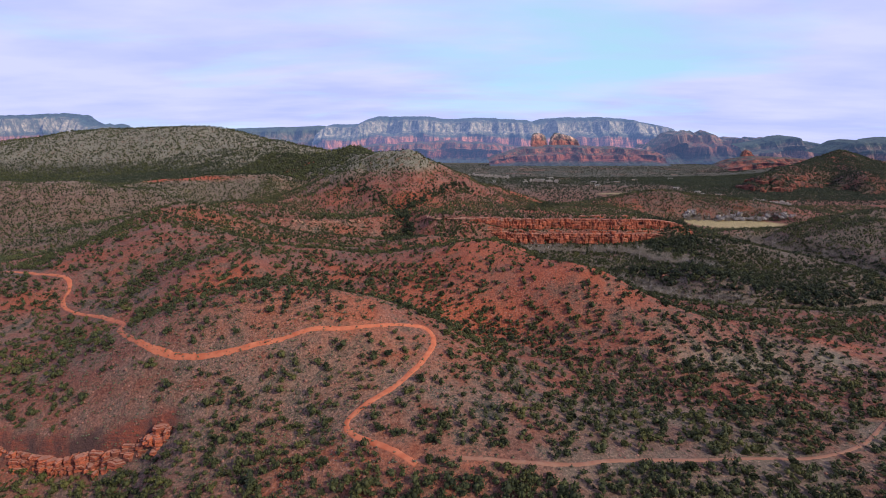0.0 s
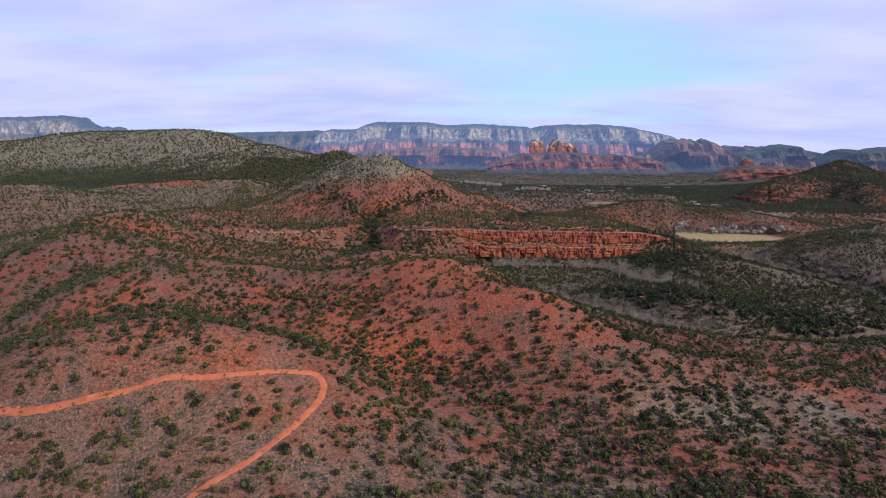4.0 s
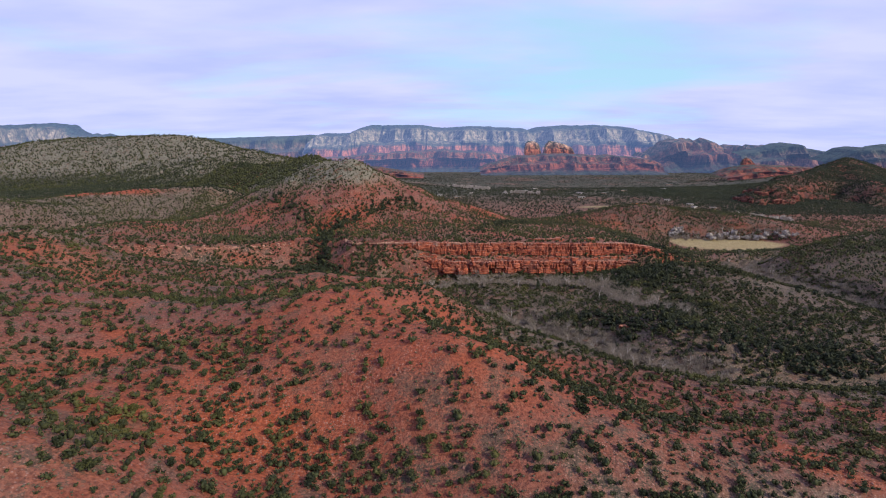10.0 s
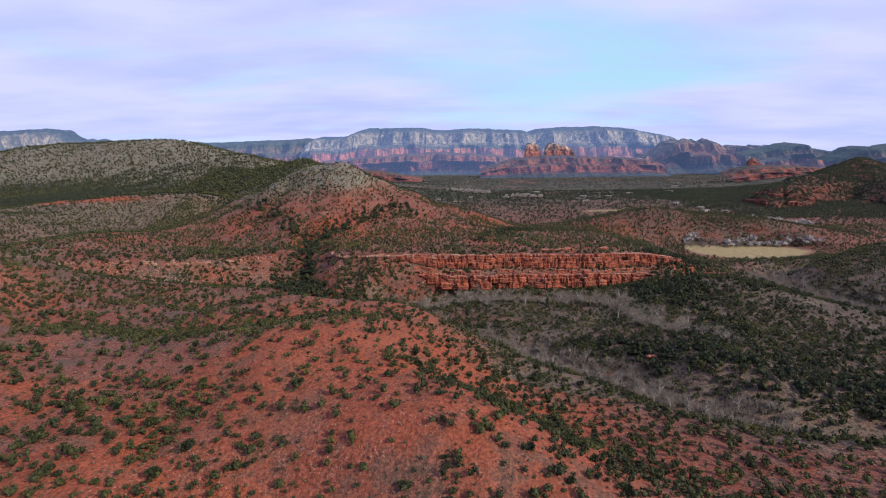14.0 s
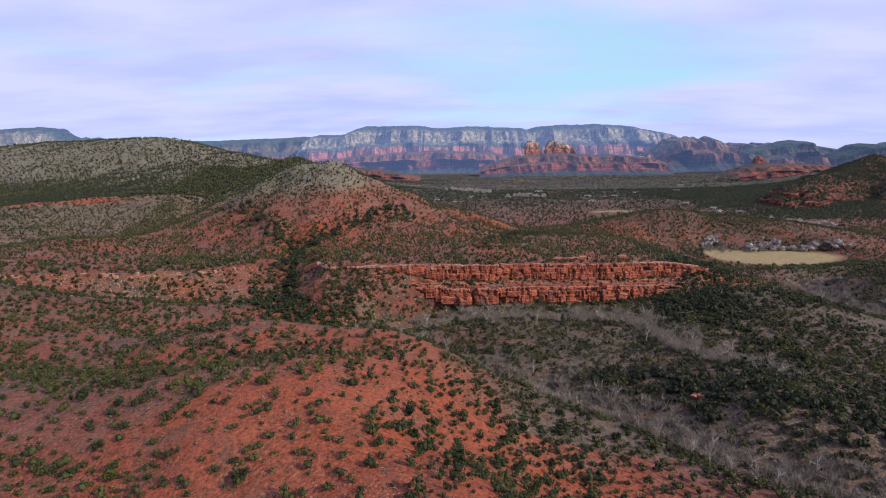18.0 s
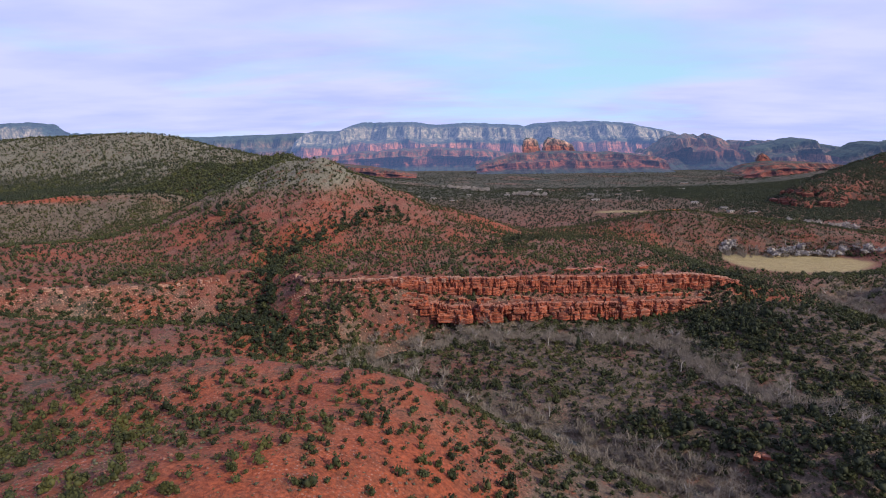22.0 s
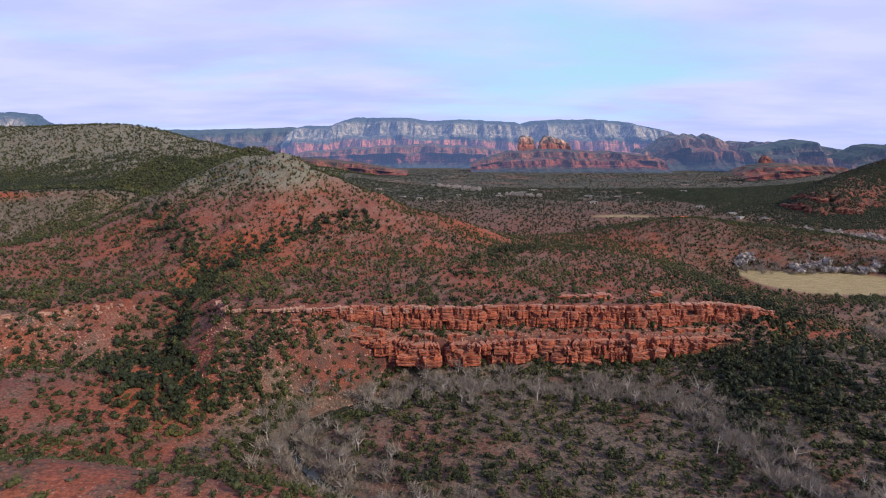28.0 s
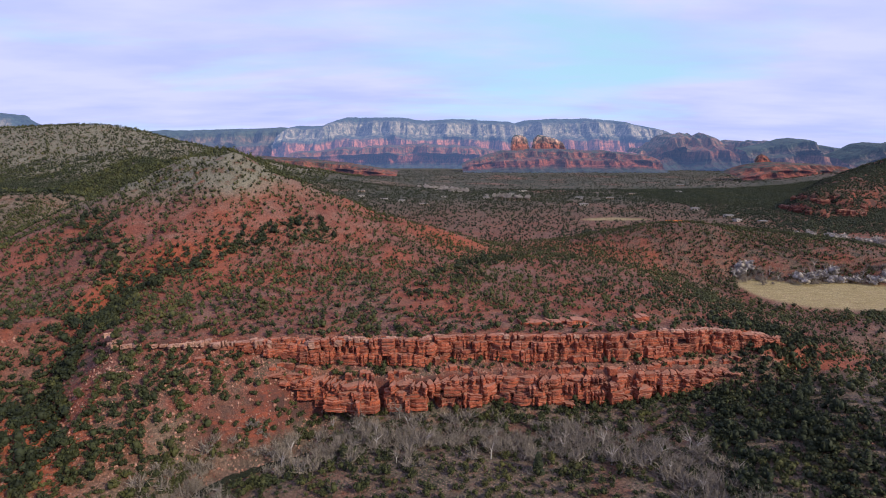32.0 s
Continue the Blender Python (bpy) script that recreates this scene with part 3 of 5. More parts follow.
ribbon("dirt_road", [(-8, 143), (-17, 150), (-29, 156), (-34, 162), (-28, 168), (-17, 175), (-9, 186), (-3, 203), (-6, 214), (-16, 210), (-36, 201), (-51, 201), (-64, 198), (-85, 194), (-108, 196), (-130, 208), (-150, 228), (-157, 248), (-190, 276), (-224, 297), (-236, 311), (-238, 323), (-247, 334), (-274, 345), (-320, 367)], 2.5, ROAD_DIRT, 0.10, "rutted red dirt road winding over the hillside", "road")
ribbon("dirt_path", [(-9, 144), (4, 145), (38, 145), (57, 152), (87, 156), (104, 160), (127, 161), (153, 172), (176, 191)], 1.7, PATH_DIRT, 0.10, "pale dirt path through the scrub flat", "path")

# ---- vegetation ----
ROAD = [(-8, 143), (-17, 150), (-34, 162), (-28, 168), (-17, 175), (-9, 186), (-3, 203), (-6, 214), (-16, 210), (-36, 201), (-64, 198), (-85, 194), (-108, 196), (-130, 208), (-150, 228), (-157, 248), (-190, 276), (-224, 297), (-238, 323), (-247, 334), (-320, 367)]
PATH = [(-6, 147), (38, 145), (57, 152), (87, 156), (127, 161), (153, 172), (176, 191)]


def ico():
    bm = bmesh.new()
    bmesh.ops.create_icosphere(bm, subdivisions=1, radius=1.0)
    v = np.array([x.co[:] for x in bm.verts])
    f = np.array([[l.index for l in p.verts] for p in bm.faces])
    bm.free()
    return v, f


def ico2():
    bm = bmesh.new()
    bmesh.ops.create_icosphere(bm, subdivisions=2, radius=1.0)
    v = np.array([x.co[:] for x in bm.verts])
    f = np.array([[l.index for l in p.verts] for p in bm.faces])
    bm.free()
    return v, f


ICO, ICO2 = ico(), ico2()
OCTA = (np.array([(1, 0, 0), (0, 1, 0), (-1, 0, 0), (0, -1, 0), (0, 0, 1), (0, 0, -1)], float), np.array([(0, 1, 4), (1, 2, 4), (2, 3, 4), (3, 0, 4), (1, 0, 5), (2, 1, 5), (3, 2, 5), (0, 3, 5)]))


def crown_shape(rng, tufts, lumps, base, tall=1.0):
    """A crown of unit width: uneven rounded lumps under a coat of small leafy tufts. Stands on z = 0."""
    V, F, n = [], [], 0
    heart = []
    for k in range(lumps):
        bv, bf = base
        a, r = rng.rand() * 6.283, 0.20 * (k > 0) * (0.6 + rng.rand())
        size = (0.27 if k == 0 else 0.15 + 0.11 * rng.rand()) * (1.0 if lumps > 1 else 1.15)
        c = np.array([r * math.cos(a), r * math.sin(a), (0.38 + 0.30 * (rng.rand() - 0.35) * (k > 0)) * tall])
        v = bv * (size * (0.70 + 0.5 * rng.rand(len(bv), 1))) * (1, 1, 0.9 * tall) + c
        v[:, 2] = np.maximum(v[:, 2], 0.03)
        heart.append((c, size))
        V.append(v)
        F.append(bf + n)
        n += len(v)
    for q in range(tufts):
        c, size = heart[q % len(heart)]
        d = rng.randn(3)
        d /= np.linalg.norm(d)
        d[2] = abs(d[2]) if d[2] < -0.3 else d[2]
        p = c + d * size * (0.85 + 0.60 * rng.rand()) * (1, 1, 0.9 * tall)
        u = np.cross(d, rng.randn(3))
        u /= np.linalg.norm(u) + 1e-9
        w = 0.06 + 0.07 * rng.rand()
        V.append(np.stack([p - u * w, p + u * w, p + d * w * 1.3 + np.cross(u, d) * w * (rng.rand() - 0.2)]))
        F.append(np.array([[n, n + 1, n + 2]]))
        n += 3
    return np.concatenate(V), np.concatenate(F)


def scatter_mesh(name, protos, places, sizes, material, rng, squash=1.0, dz=0.0):
    """Many crowns in one mesh."""
    V, F, n = [], [], 0
    pick = rng.randint(len(protos), size=len(places))
    ang = rng.rand(len(places)) * 6.283
    tall = squash * (0.8 + 0.5 * rng.rand(len(places)))
    for k, (pv, pf) in enumerate(protos):
        idx = np.where(pick == k)[0]
        if not len(idx):
            continue
        c, s = np.cos(ang[idx])[:, None], np.sin(ang[idx])[:, None]
        sz = sizes[idx][:, None]
        x = (pv[None, :, 0] * c - pv[None, :, 1] * s) * sz + places[idx, 0][:, None]
        y = (pv[None, :, 0] * s + pv[None, :, 1] * c) * sz + places[idx, 1][:, None]
        z = pv[None, :, 2] * sz * tall[idx][:, None] + places[idx, 2][:, None] + dz
        V.append(np.stack([x, y, z], -1).reshape(-1, 3))
        F.append((pf[None] + (np.arange(len(idx)) * len(pv))[:, None, None]).reshape(-1, 3) + n)
        n += len(idx) * len(pv)
    return mesh_from(name, np.concatenate(V), np.concatenate(F), material, flat=False)


def tree_density(X, Y):
    """Trees per 100 square metres."""
    Z = ground_at(X, Y)
    n1, n2 = fractal(X, Y, 60, 4, 3), fractal(X, Y, 22, 3, 1)
    e = 6.0
    hollow = ground_at(X + e, Y) + ground_at(X - e, Y) + ground_at(X, Y + e) + ground_at(X, Y - e) - 4 * Z
    big = 16.0
    drain = ground_at(X + big, Y) + ground_at(X - big, Y) + ground_at(X, Y + big) + ground_at(X, Y - big) - 4 * Z
    d = 5.8 + 3.4 * n1 + 3.6 * n2 + 3.4 * np.clip(hollow / 3, -0.2, 1.6) + 4.0 * np.clip(drain / 9, -0.2, 1.5)
    # wooded slopes and flats
    d = d + 6.5 * smooth(330, 460, X) * (Y < 760) + 3.0 * bell(X, Y, 292, 575, 42, 62) + 4.5 * smooth(560, 700, X) * (Y > 900) * (Y < 1700) + 1.5 * bell(X, Y, 260, 480, 60, 60)
    d = d + 4.0 * smooth(-150, -330, X + 0.25 * (900 - Y)) * smooth(640, 800, Y)
    d = d + 1.2 * smooth(85, 130, X) * (Z < 13) * (Y > 380) * (Y < 600) + 1.5 * smooth(225, 300, X) * (Y > 330) * (Y < 620)
    d = d + 4.5 * bell(X, Y, -420, 560, 170, 130) + 5.0 * bell(X, Y, 90, 160, 120, 36) + 4.5 * bell(X, Y, -90, 132, 80, 24) + 6.0 * bell(X, Y, 30, 122, 90, 20) + 2.5 * bell(X, Y, -105, 172, 55, 30)
    d = d + 12 * bell(X, Y, -50, 640, 12, 50) + 2.5 * smooth(640, 660, Y) * bell(X, Y, 90, 680, 120, 26)
    d = d + 3.0 * smooth(900, 1100, Y) * smooth(70, 30, Z) * (0.6 + n1) + 2.6 * smooth(950, 1400, Y) * smooth(500, 900, X) + 1.5 * smooth(1100, 1500, Y)
    d = d + 7.5 * west_woods(X, Y) + 4.0 * bell(X, Y, 430, 910, 120, 70) + 3.0 * bell(X, Y, 150, 262, 70, 60) + 3.0 * bell(X, Y, -150, 195, 45, 30) - 4.0 * bell(X, Y, -55, 180, 35, 26)
    d = d + 3.0 * smooth(70, 100, X) * (1 - smooth(225, 260, X)) * smooth(480, 500, Y) * (1 - smooth(585, 600, Y))
    d = np.maximum(d, 0.35) * (0.75 + 0.6 * np.clip(fractal(X, Y, 17, 2, 4) + 0.3, -0.6, 1))
    d = d * (line_distance(X, Y, ROAD) > 3.4) * (line_distance(X, Y, PATH) > 2.6)
    creek = line_distance(X, Y, CREEK)
    d = d + 5.0 * np.exp(-(((creek - 17) / 9) ** 2)) * (Y < 620) - 4.0 * bell(X, Y, 168, 530, 24, 15) + 8.0 * bell(X, Y, 255, 420, 60, 48) - 8.0 * bell(X, Y, 345, 512, 26, 32)
    d = d * smooth(6, 14, creek)
    d = d * (1 - 0.8 * np.clip(bell(X, Y, -505, 958, 95, 13, 8), 0, 1))
    field = meadow(X, Y)
    d = d * (field < 0.42) * (bell(X, Y, 388, 1150, 46, 11) < 0.4)
    line = rim(X) - Y
    steep = np.hypot(ground_at(X + 1.5, Y) - ground_at(X - 1.5, Y), ground_at(X, Y + 1.5) - ground_at(X, Y - 1.5)) / 3
    return d * ((steep < 1.1) | (bell(X, Y, -50, 630, 14, 40) > 0.4) | ((X > 560) & (Y > 1000) & (steep < 2.0))), Z


def sprinkle(x0, x1, y0, y1, factor, rng):
    n = int((x1 - x0) * (y1 - y0) / 100 * 16 * factor)
    x, y = x0 + (x1 - x0) * rng.rand(n), y0 + (y1 - y0) * rng.rand(n)
    d, z = tree_density(x, y)
    keep = rng.rand(n) * 16 < d
    return np.stack([x, y, z], 1)[keep]


def in_view(p, margin=60):
    """Ground that the flight can show: a fan ahead of the first eye."""
    return (np.abs(p[:, 0] - 60) < 0.92 * (p[:, 1] + 10) + margin) & (p[:, 1] > 55)


rng = np.random.RandomState(7)
near_trees = sprinkle(-330, 420, 60, 600, 1.2, rng)
near_trees = near_trees[in_view(near_trees)]
mid_trees = np.concatenate([sprinkle(-330, 520, 600, 980, 1.5, rng), sprinkle(420, 800, 200, 980, 0.9, rng), sprinkle(-900, -330, 200, 980, 0.6, rng)])
mid_trees = mid_trees[in_view(mid_trees)]
far_trees = np.concatenate([sprinkle(-1500, 1500, 980, 1700, 0.30, rng), sprinkle(-900, -100, 980, 1500, 0.28, rng), sprinkle(560, 1300, 1040, 1700, 0.65, rng), sprinkle(-2400, 2600, 1700, 2700, 0.05, rng), sprinkle(-1200, 2600, 2700, 3300, 0.03, rng)])
far_trees = far_trees[in_view(far_trees)]
ridge_trees = np.concatenate([sprinkle(-2100, -150, 1450, 2600, 0.085, rng), sprinkle(-560, -80, 1000, 1450, 0.25, rng)])
ridge_trees = ridge_trees[in_view(ridge_trees)]
P1 = [crown_shape(rng, 42, 2 + k % 2, ICO, 0.7 + 0.08 * k) for k in range(9)]
P2 = [crown_shape(rng, 10, 1, OCTA, 0.8 + 0.1 * k) for k in range(5)]
P3 = [crown_shape(rng, 5, 1, OCTA, 0.8 + 0.1 * k) for k in range(4)]


def tree_sizes(n, rng, lo=1.0, hi=4.6):
    return lo + (hi - lo) * rng.beta(1.4, 2.7, n)


def stuff(name, me, label, category):
    return tagged(new(name, me), label, category, kind="stuff")


near_sizes = tree_sizes(len(near_trees), rng)
stretch_of_plan = np.where((near_trees[:, 0] > -70) & (near_trees[:, 0] < 150) & (near_trees[:, 1] > 140) & (near_trees[:, 1] < 420) & (near_sizes > 1.9))[0]
single = rng.permutation(stretch_of_plan)[:290]
joined = np.setdiff1d(np.arange(len(near_trees)), single)
stuff("juniper_scrub", scatter_mesh("juniper_scrub", P1, near_trees[joined], near_sizes[joined], JUNIPER, rng, dz=-0.1), "dark green junipers dotted over the red hills", "trees")
stuff("hill_woodland", scatter_mesh("hill_woodland", P2, mid_trees, tree_sizes(len(mid_trees), rng, 1.4, 5.4), JUNIPER, rng, dz=-0.1), "junipers and pinyons over the far slopes", "trees")
stuff("valley_woodland", scatter_mesh("valley_woodland", P3, far_trees, tree_sizes(len(far_trees), rng, 3.2, 8.0), PINE, rng, 0.8), "distant dark woodland of the valley", "trees")

stuff("ridge_woodland", scatter_mesh("ridge_woodland", P2, ridge_trees, tree_sizes(len(ridge_trees), rng, 4.5, 11.0), JUNIPER, rng), "dark junipers dotted over pale distant ridges", "trees")
wash_at = np.concatenate([np.stack([-185 + 80 * rng.rand(150), 140 + 32 * rng.rand(150)], 1), np.stack([-110 + 150 * rng.rand(330), 112 + 26 * rng.rand(330)], 1), np.stack([20 + 130 * rng.rand(170), 108 + 34 * rng.rand(170)], 1)])
wash_at = np.column_stack([wash_at, ground_at(wash_at[:, 0], wash_at[:, 1])])
stuff("wash_thicket", scatter_mesh("wash_thicket", P1, wash_at, 2.0 + 3.4 * rng.beta(1.5, 2.0, len(wash_at)), JUNIPER, rng, dz=-0.2), "dense green junipers crowding the dry wash", "trees")


# dense woods of the gully, of the ravine flat beyond the creek and along the drainages, shrubs on the talus
def along(points, spread, n, rng):
    """Places strewn along a line."""
    p = np.array(points, float)
    k = rng.randint(0, len(p) - 1, n)
    f = rng.rand(n)[:, None]
    return p[k] * (1 - f) + p[k + 1] * f + spread * rng.randn(n, 2)


gully = along([(-36, 588), (-44, 606), (-49, 630), (-50, 655), (-42, 690)], 4.2, 170, rng)
ravine = along([(250, 528), (262, 562), (268, 600), (290, 636), (325, 660)], 9.0, 300, rng)
flat = np.stack([255 + 110 * rng.rand(110), 500 + 150 * rng.rand(110)], 1)
draws = np.concatenate([along([(-42, 690), (-10, 735), (40, 790)], 7.0, 120, rng), along([(-50, 680), (-95, 720), (-150, 790)], 8.0, 130, rng), along([(120, 665), (140, 740), (180, 830)], 8.0, 90, rng)])
bank = np.concatenate([along([(400, 500), (400, 440), (350, 388), (285, 368), (228, 374)], 11.0, 330, rng), along([(-60, 588), (-38, 566), (-24, 548), (-16, 530)], 9.0, 190, rng), along([(216, 520), (226, 545), (238, 575), (246, 598)], 6.0, 130, rng), along([(215, 425), (240, 450), (262, 490)], 14.0, 90, rng), along([(158, 462), (182, 446), (204, 424), (232, 402), (268, 388), (310, 384)], 7.0, 240, rng)])
woods = np.concatenate([gully, ravine, flat, draws, bank])
woods = woods[line_distance(woods[:, 0], woods[:, 1], CREEK) > np.where(woods[:, 0] > 215, 4, 9)]
woods = np.column_stack([woods, ground_at(woods[:, 0], woods[:, 1])])
stuff("ravine_woodland", scatter_mesh("ravine_woodland", P1, woods, 2.6 + 4.4 * rng.beta(1.6, 2.4, len(woods)), PINE, rng, dz=-0.3), "dense dark green woods in gully and ravine", "trees")
shrubs = np.stack([-150 + 330 * rng.rand(620), 570 + 75 * rng.rand(620)], 1)
shrubs = np.concatenate([shrubs, along([(90, 598), (150, 607), (200, 611), (245, 618)], 2.6, 120, rng), along([(60, 585), (130, 592), (200, 598), (240, 603)], 3.0, 110, rng)])
slope_rng = np.random.RandomState(77)
shrubs = np.concatenate([shrubs, np.stack([-10 + 80 * slope_rng.rand(420), 548 + 40 * slope_rng.rand(420)], 1), np.stack([-25 + 90 * slope_rng.rand(140), 540 + 16 * slope_rng.rand(140)], 1)])
lean = np.hypot(ground_at(shrubs[:, 0] + 1, shrubs[:, 1]) - ground_at(shrubs[:, 0] - 1, shrubs[:, 1]), ground_at(shrubs[:, 0], shrubs[:, 1] + 1) - ground_at(shrubs[:, 0], shrubs[:, 1] - 1)) / 2
shrubs = shrubs[(lean < 2.3) & (line_distance(shrubs[:, 0], shrubs[:, 1], CREEK) > 7)]
shrubs = np.column_stack([shrubs, ground_at(shrubs[:, 0], shrubs[:, 1])])
stuff("talus_shrubs", scatter_mesh("talus_shrubs", P1, shrubs, 1.5 + 3.6 * rng.beta(1.4, 2.4, len(shrubs)), JUNIPER, rng, dz=-0.3), "small dark green shrubs on the rocky talus", "bushes")


def prism(p, q, r, s, sides=5):
    """Rings of a tapered stem from p to q."""
    p, q = np.array(p, float), np.array(q, float)
    d = q - p
    d = d / (np.linalg.norm(d) + 1e-9)
    u = np.cross(d, (0.31, 0.9, 0.2))
    u /= np.linalg.norm(u)
    w = np.cross(d, u)
    a = np.arange(sides) * 6.2832 / sides
    ring = np.cos(a)[:, None] * u + np.sin(a)[:, None] * w
    v = np.concatenate([p + ring * r, q + ring * s])
    k = np.arange(sides)
    k1 = (k + 1) % sides
    f = np.concatenate([np.stack([k, k1, k1 + sides], 1), np.stack([k, k1 + sides, k + sides], 1)])
    return v, f


def joined_mesh(name, pieces, material):
    V, F, n = [], [], 0
    for v, f in pieces:
        V.append(v)
        F.append(f + n)
        n += len(v)
    return mesh_from(name, np.concatenate(V), np.concatenate(F), material)


def juniper(k, rng):
    """One juniper of unit width: forked stems and an uneven crown."""
    tree = tagged(new("juniper"), "dark green juniper on red desert soil", "tree", "junipers on the hill")
    stems = [prism((0, 0, -0.1), (0.16 * math.cos(a), 0.16 * math.sin(a), 0.42), 0.05, 0.022) for a in (0.4 + k, 2.6 + k, 4.4 + k)]
    part("trunk", joined_mesh("trunk", stems, BARK), tree)
    v, f = crown_shape(rng, 220, 5, ICO2, 0.85 + 0.1 * (k % 4))
    part("crown", mesh_from("crown", v, f, JUNIPER if k % 3 else PINE, flat=False), tree)
    return tree


first = [juniper(k, rng) for k in range(8)]
for n, i in enumerate(single):
    x, y, z = near_trees[i]
    m = pose(x, y, z, 0, 0, 360 * rng.rand()) @ Matrix.Diagonal((near_sizes[i],) * 3 + (1,))
    if n < 8:
        first[n].matrix_basis = m
    else:
        ob = first[n % 8]
        keep = ob.scale.copy()
        ob.scale = (1, 1, 1)
        copy_thing(ob, m)
        ob.scale = keep

# low grey brush between the trees
brush_at = np.stack([-260 + 640 * rng.rand(90000), 75 + 520 * rng.rand(90000)], 1)
brush_at = brush_at[(fractal(brush_at[:, 0], brush_at[:, 1], 34, 3, 5) + 0.5 * rng.randn(len(brush_at)) > 0.1) & (np.abs(brush_at[:, 0] - 60) < 0.92 * brush_at[:, 1] + 30)]
brush_at = np.concatenate([brush_at, np.stack([80 + 260 * rng.rand(6500), 390 + 200 * rng.rand(6500)], 1)])
brush_at = np.concatenate([brush_at, np.stack([-200 + 170 * rng.rand(3500), 150 + 80 * rng.rand(3500)], 1)])
brush_at = np.column_stack([brush_at, ground_at(brush_at[:, 0], brush_at[:, 1])])
P4 = [crown_shape(rng, 5, 1, OCTA, 0.7) for k in range(5)]
stuff("sage_brush", scatter_mesh("sage_brush", P4, brush_at, 0.8 + 1.3 * rng.rand(len(brush_at)) ** 2, SAGE, rng, 0.75), "low grey-green sage brush on red soil", "bushes")

# loose stones and boulders on the slopes
stone_at = np.concatenate([np.stack([-260 + 640 * rng.rand(17000), 75 + 480 * rng.rand(17000)], 1), np.stack([-220 + 500 * rng.rand(8000), 545 + 70 * rng.rand(8000)], 1), np.stack([-175 + 190 * rng.rand(7000), 125 + 100 * rng.rand(7000)], 1)])
stone_at = stone_at[(fractal(stone_at[:, 0], stone_at[:, 1], 26, 3, 1) > 0.05) | (stone_at[:, 1] > 545)]
stone_at = np.column_stack([stone_at, ground_at(stone_at[:, 0], stone_at[:, 1])])
stone_at = stone_at[(stone_at[:, 2] > 3) & (line_distance(stone_at[:, 0], stone_at[:, 1], ROAD) > 2.0)]
P5 = []
for k in range(6):
    v, f = OCTA
    q = v * (0.5 * (0.6 + 0.7 * rng.rand(6, 1))) + rng.randn(6, 3) * 0.06
    P5.append((q, f))
stuff("slope_boulders", scatter_mesh("slope_boulders", P5, stone_at, 0.4 + 1.3 * rng.rand(len(stone_at)) ** 4, TALUS, rng, 0.8), "pinkish sandstone boulders strewn over the slopes", "boulders")


PINK_TALUS = plain_material("pale_talus_rock", (0.20, 0.085, 0.058), (0.36, 0.21, 0.155), 0.3)
talus_at = np.concatenate([np.stack([-215 + 145 * rng.rand(3600), 0 * rng.rand(3600)], 1), np.stack([-22 + 100 * rng.rand(2600), 0 * rng.rand(2600)], 1), np.stack([70 + 215 * rng.rand(900), 0 * rng.rand(900)], 1)])
talus_at[:, 1] = rim(talus_at[:, 0]) - 1 - 42 * rng.rand(len(talus_at)) ** 1.3 * smooth(90, 60, talus_at[:, 0]) - 9 * rng.rand(len(talus_at)) * smooth(60, 90, talus_at[:, 0])
talus_at = np.column_stack([talus_at, ground_at(talus_at[:, 0], talus_at[:, 1])])
stuff("talus_boulders", scatter_mesh("talus_boulders", P5, talus_at, 0.35 + 1.6 * rng.rand(len(talus_at)) ** 4, PINK_TALUS, rng, 0.8), "pale pink boulders of the talus below the rim", "boulders")


# bare white-barked trees along the creek
def bare_tree(rng, tall):
    tree = tagged(new("sycamore"), "bare white-barked creekside tree in winter", "tree", "bare trees along the creek")

    def grow(box, p, d, length, r, level):
        q = p + d * length
        s = r * 0.6
        box.append((*prism(p, q, r, s if level < 3 else 0.01, (6, 5, 4, 3)[level]), level >= 2))
        if level == 3:
            return
        for i in range((0, 4, 7)[level] + rng.randint(2)):
            e = d * (0.75, 0.6, 0.55)[level] + rng.randn(3) * (0.45, 0.5, 0.6)[level] + (0, 0, 0.22)
            grow(box, q - d * length * (0.45 * rng.rand() if i else 0), e / np.linalg.norm(e), length * (0.55 + 0.4 * rng.rand()), s * 0.75, level + 1)

    def finish(name, box):
        me = joined_mesh(name, [(v, f) for v, f, _ in box], PALE_BARK)
        me.materials.append(TWIG)
        me.polygons.foreach_set("material_index", np.concatenate([np.full(len(f), int(t), np.int32) for _, f, t in box]))
        return part(name, me, tree)

    up = np.array([0.06, 0.03, 1.0])
    root, length, r = np.array([0, 0, -0.4]), tall * 0.32, tall * 0.017
    finish("trunk", [(*prism(root, root + up * length, r, r * 0.7, 6), False)])
    for i in range(4 + rng.randint(2)):
        e = up * 0.75 + rng.randn(3) * 0.48 + (0, 0, 0.2)
        box = []
        grow(box, root + up * length * (1 - 0.4 * rng.rand() * (i > 0)), e / np.linalg.norm(e), length * (0.6 + 0.3 * rng.rand()), r * 0.55, 1)
        finish("limb", box)
    return tree


def along(line, n, spread, rng):
    pts = np.array(line, float)
    s = np.concatenate([[0], np.cumsum(np.hypot(*np.diff(pts, axis=0).T))])
    t = s[-1] * rng.rand(n)
    x = np.interp(t, s, pts[:, 0]) + spread * rng.randn(n)
    y = np.interp(t, s, pts[:, 1]) + spread * rng.randn(n)
    return np.column_stack([x, y, ground_at(x, y)])


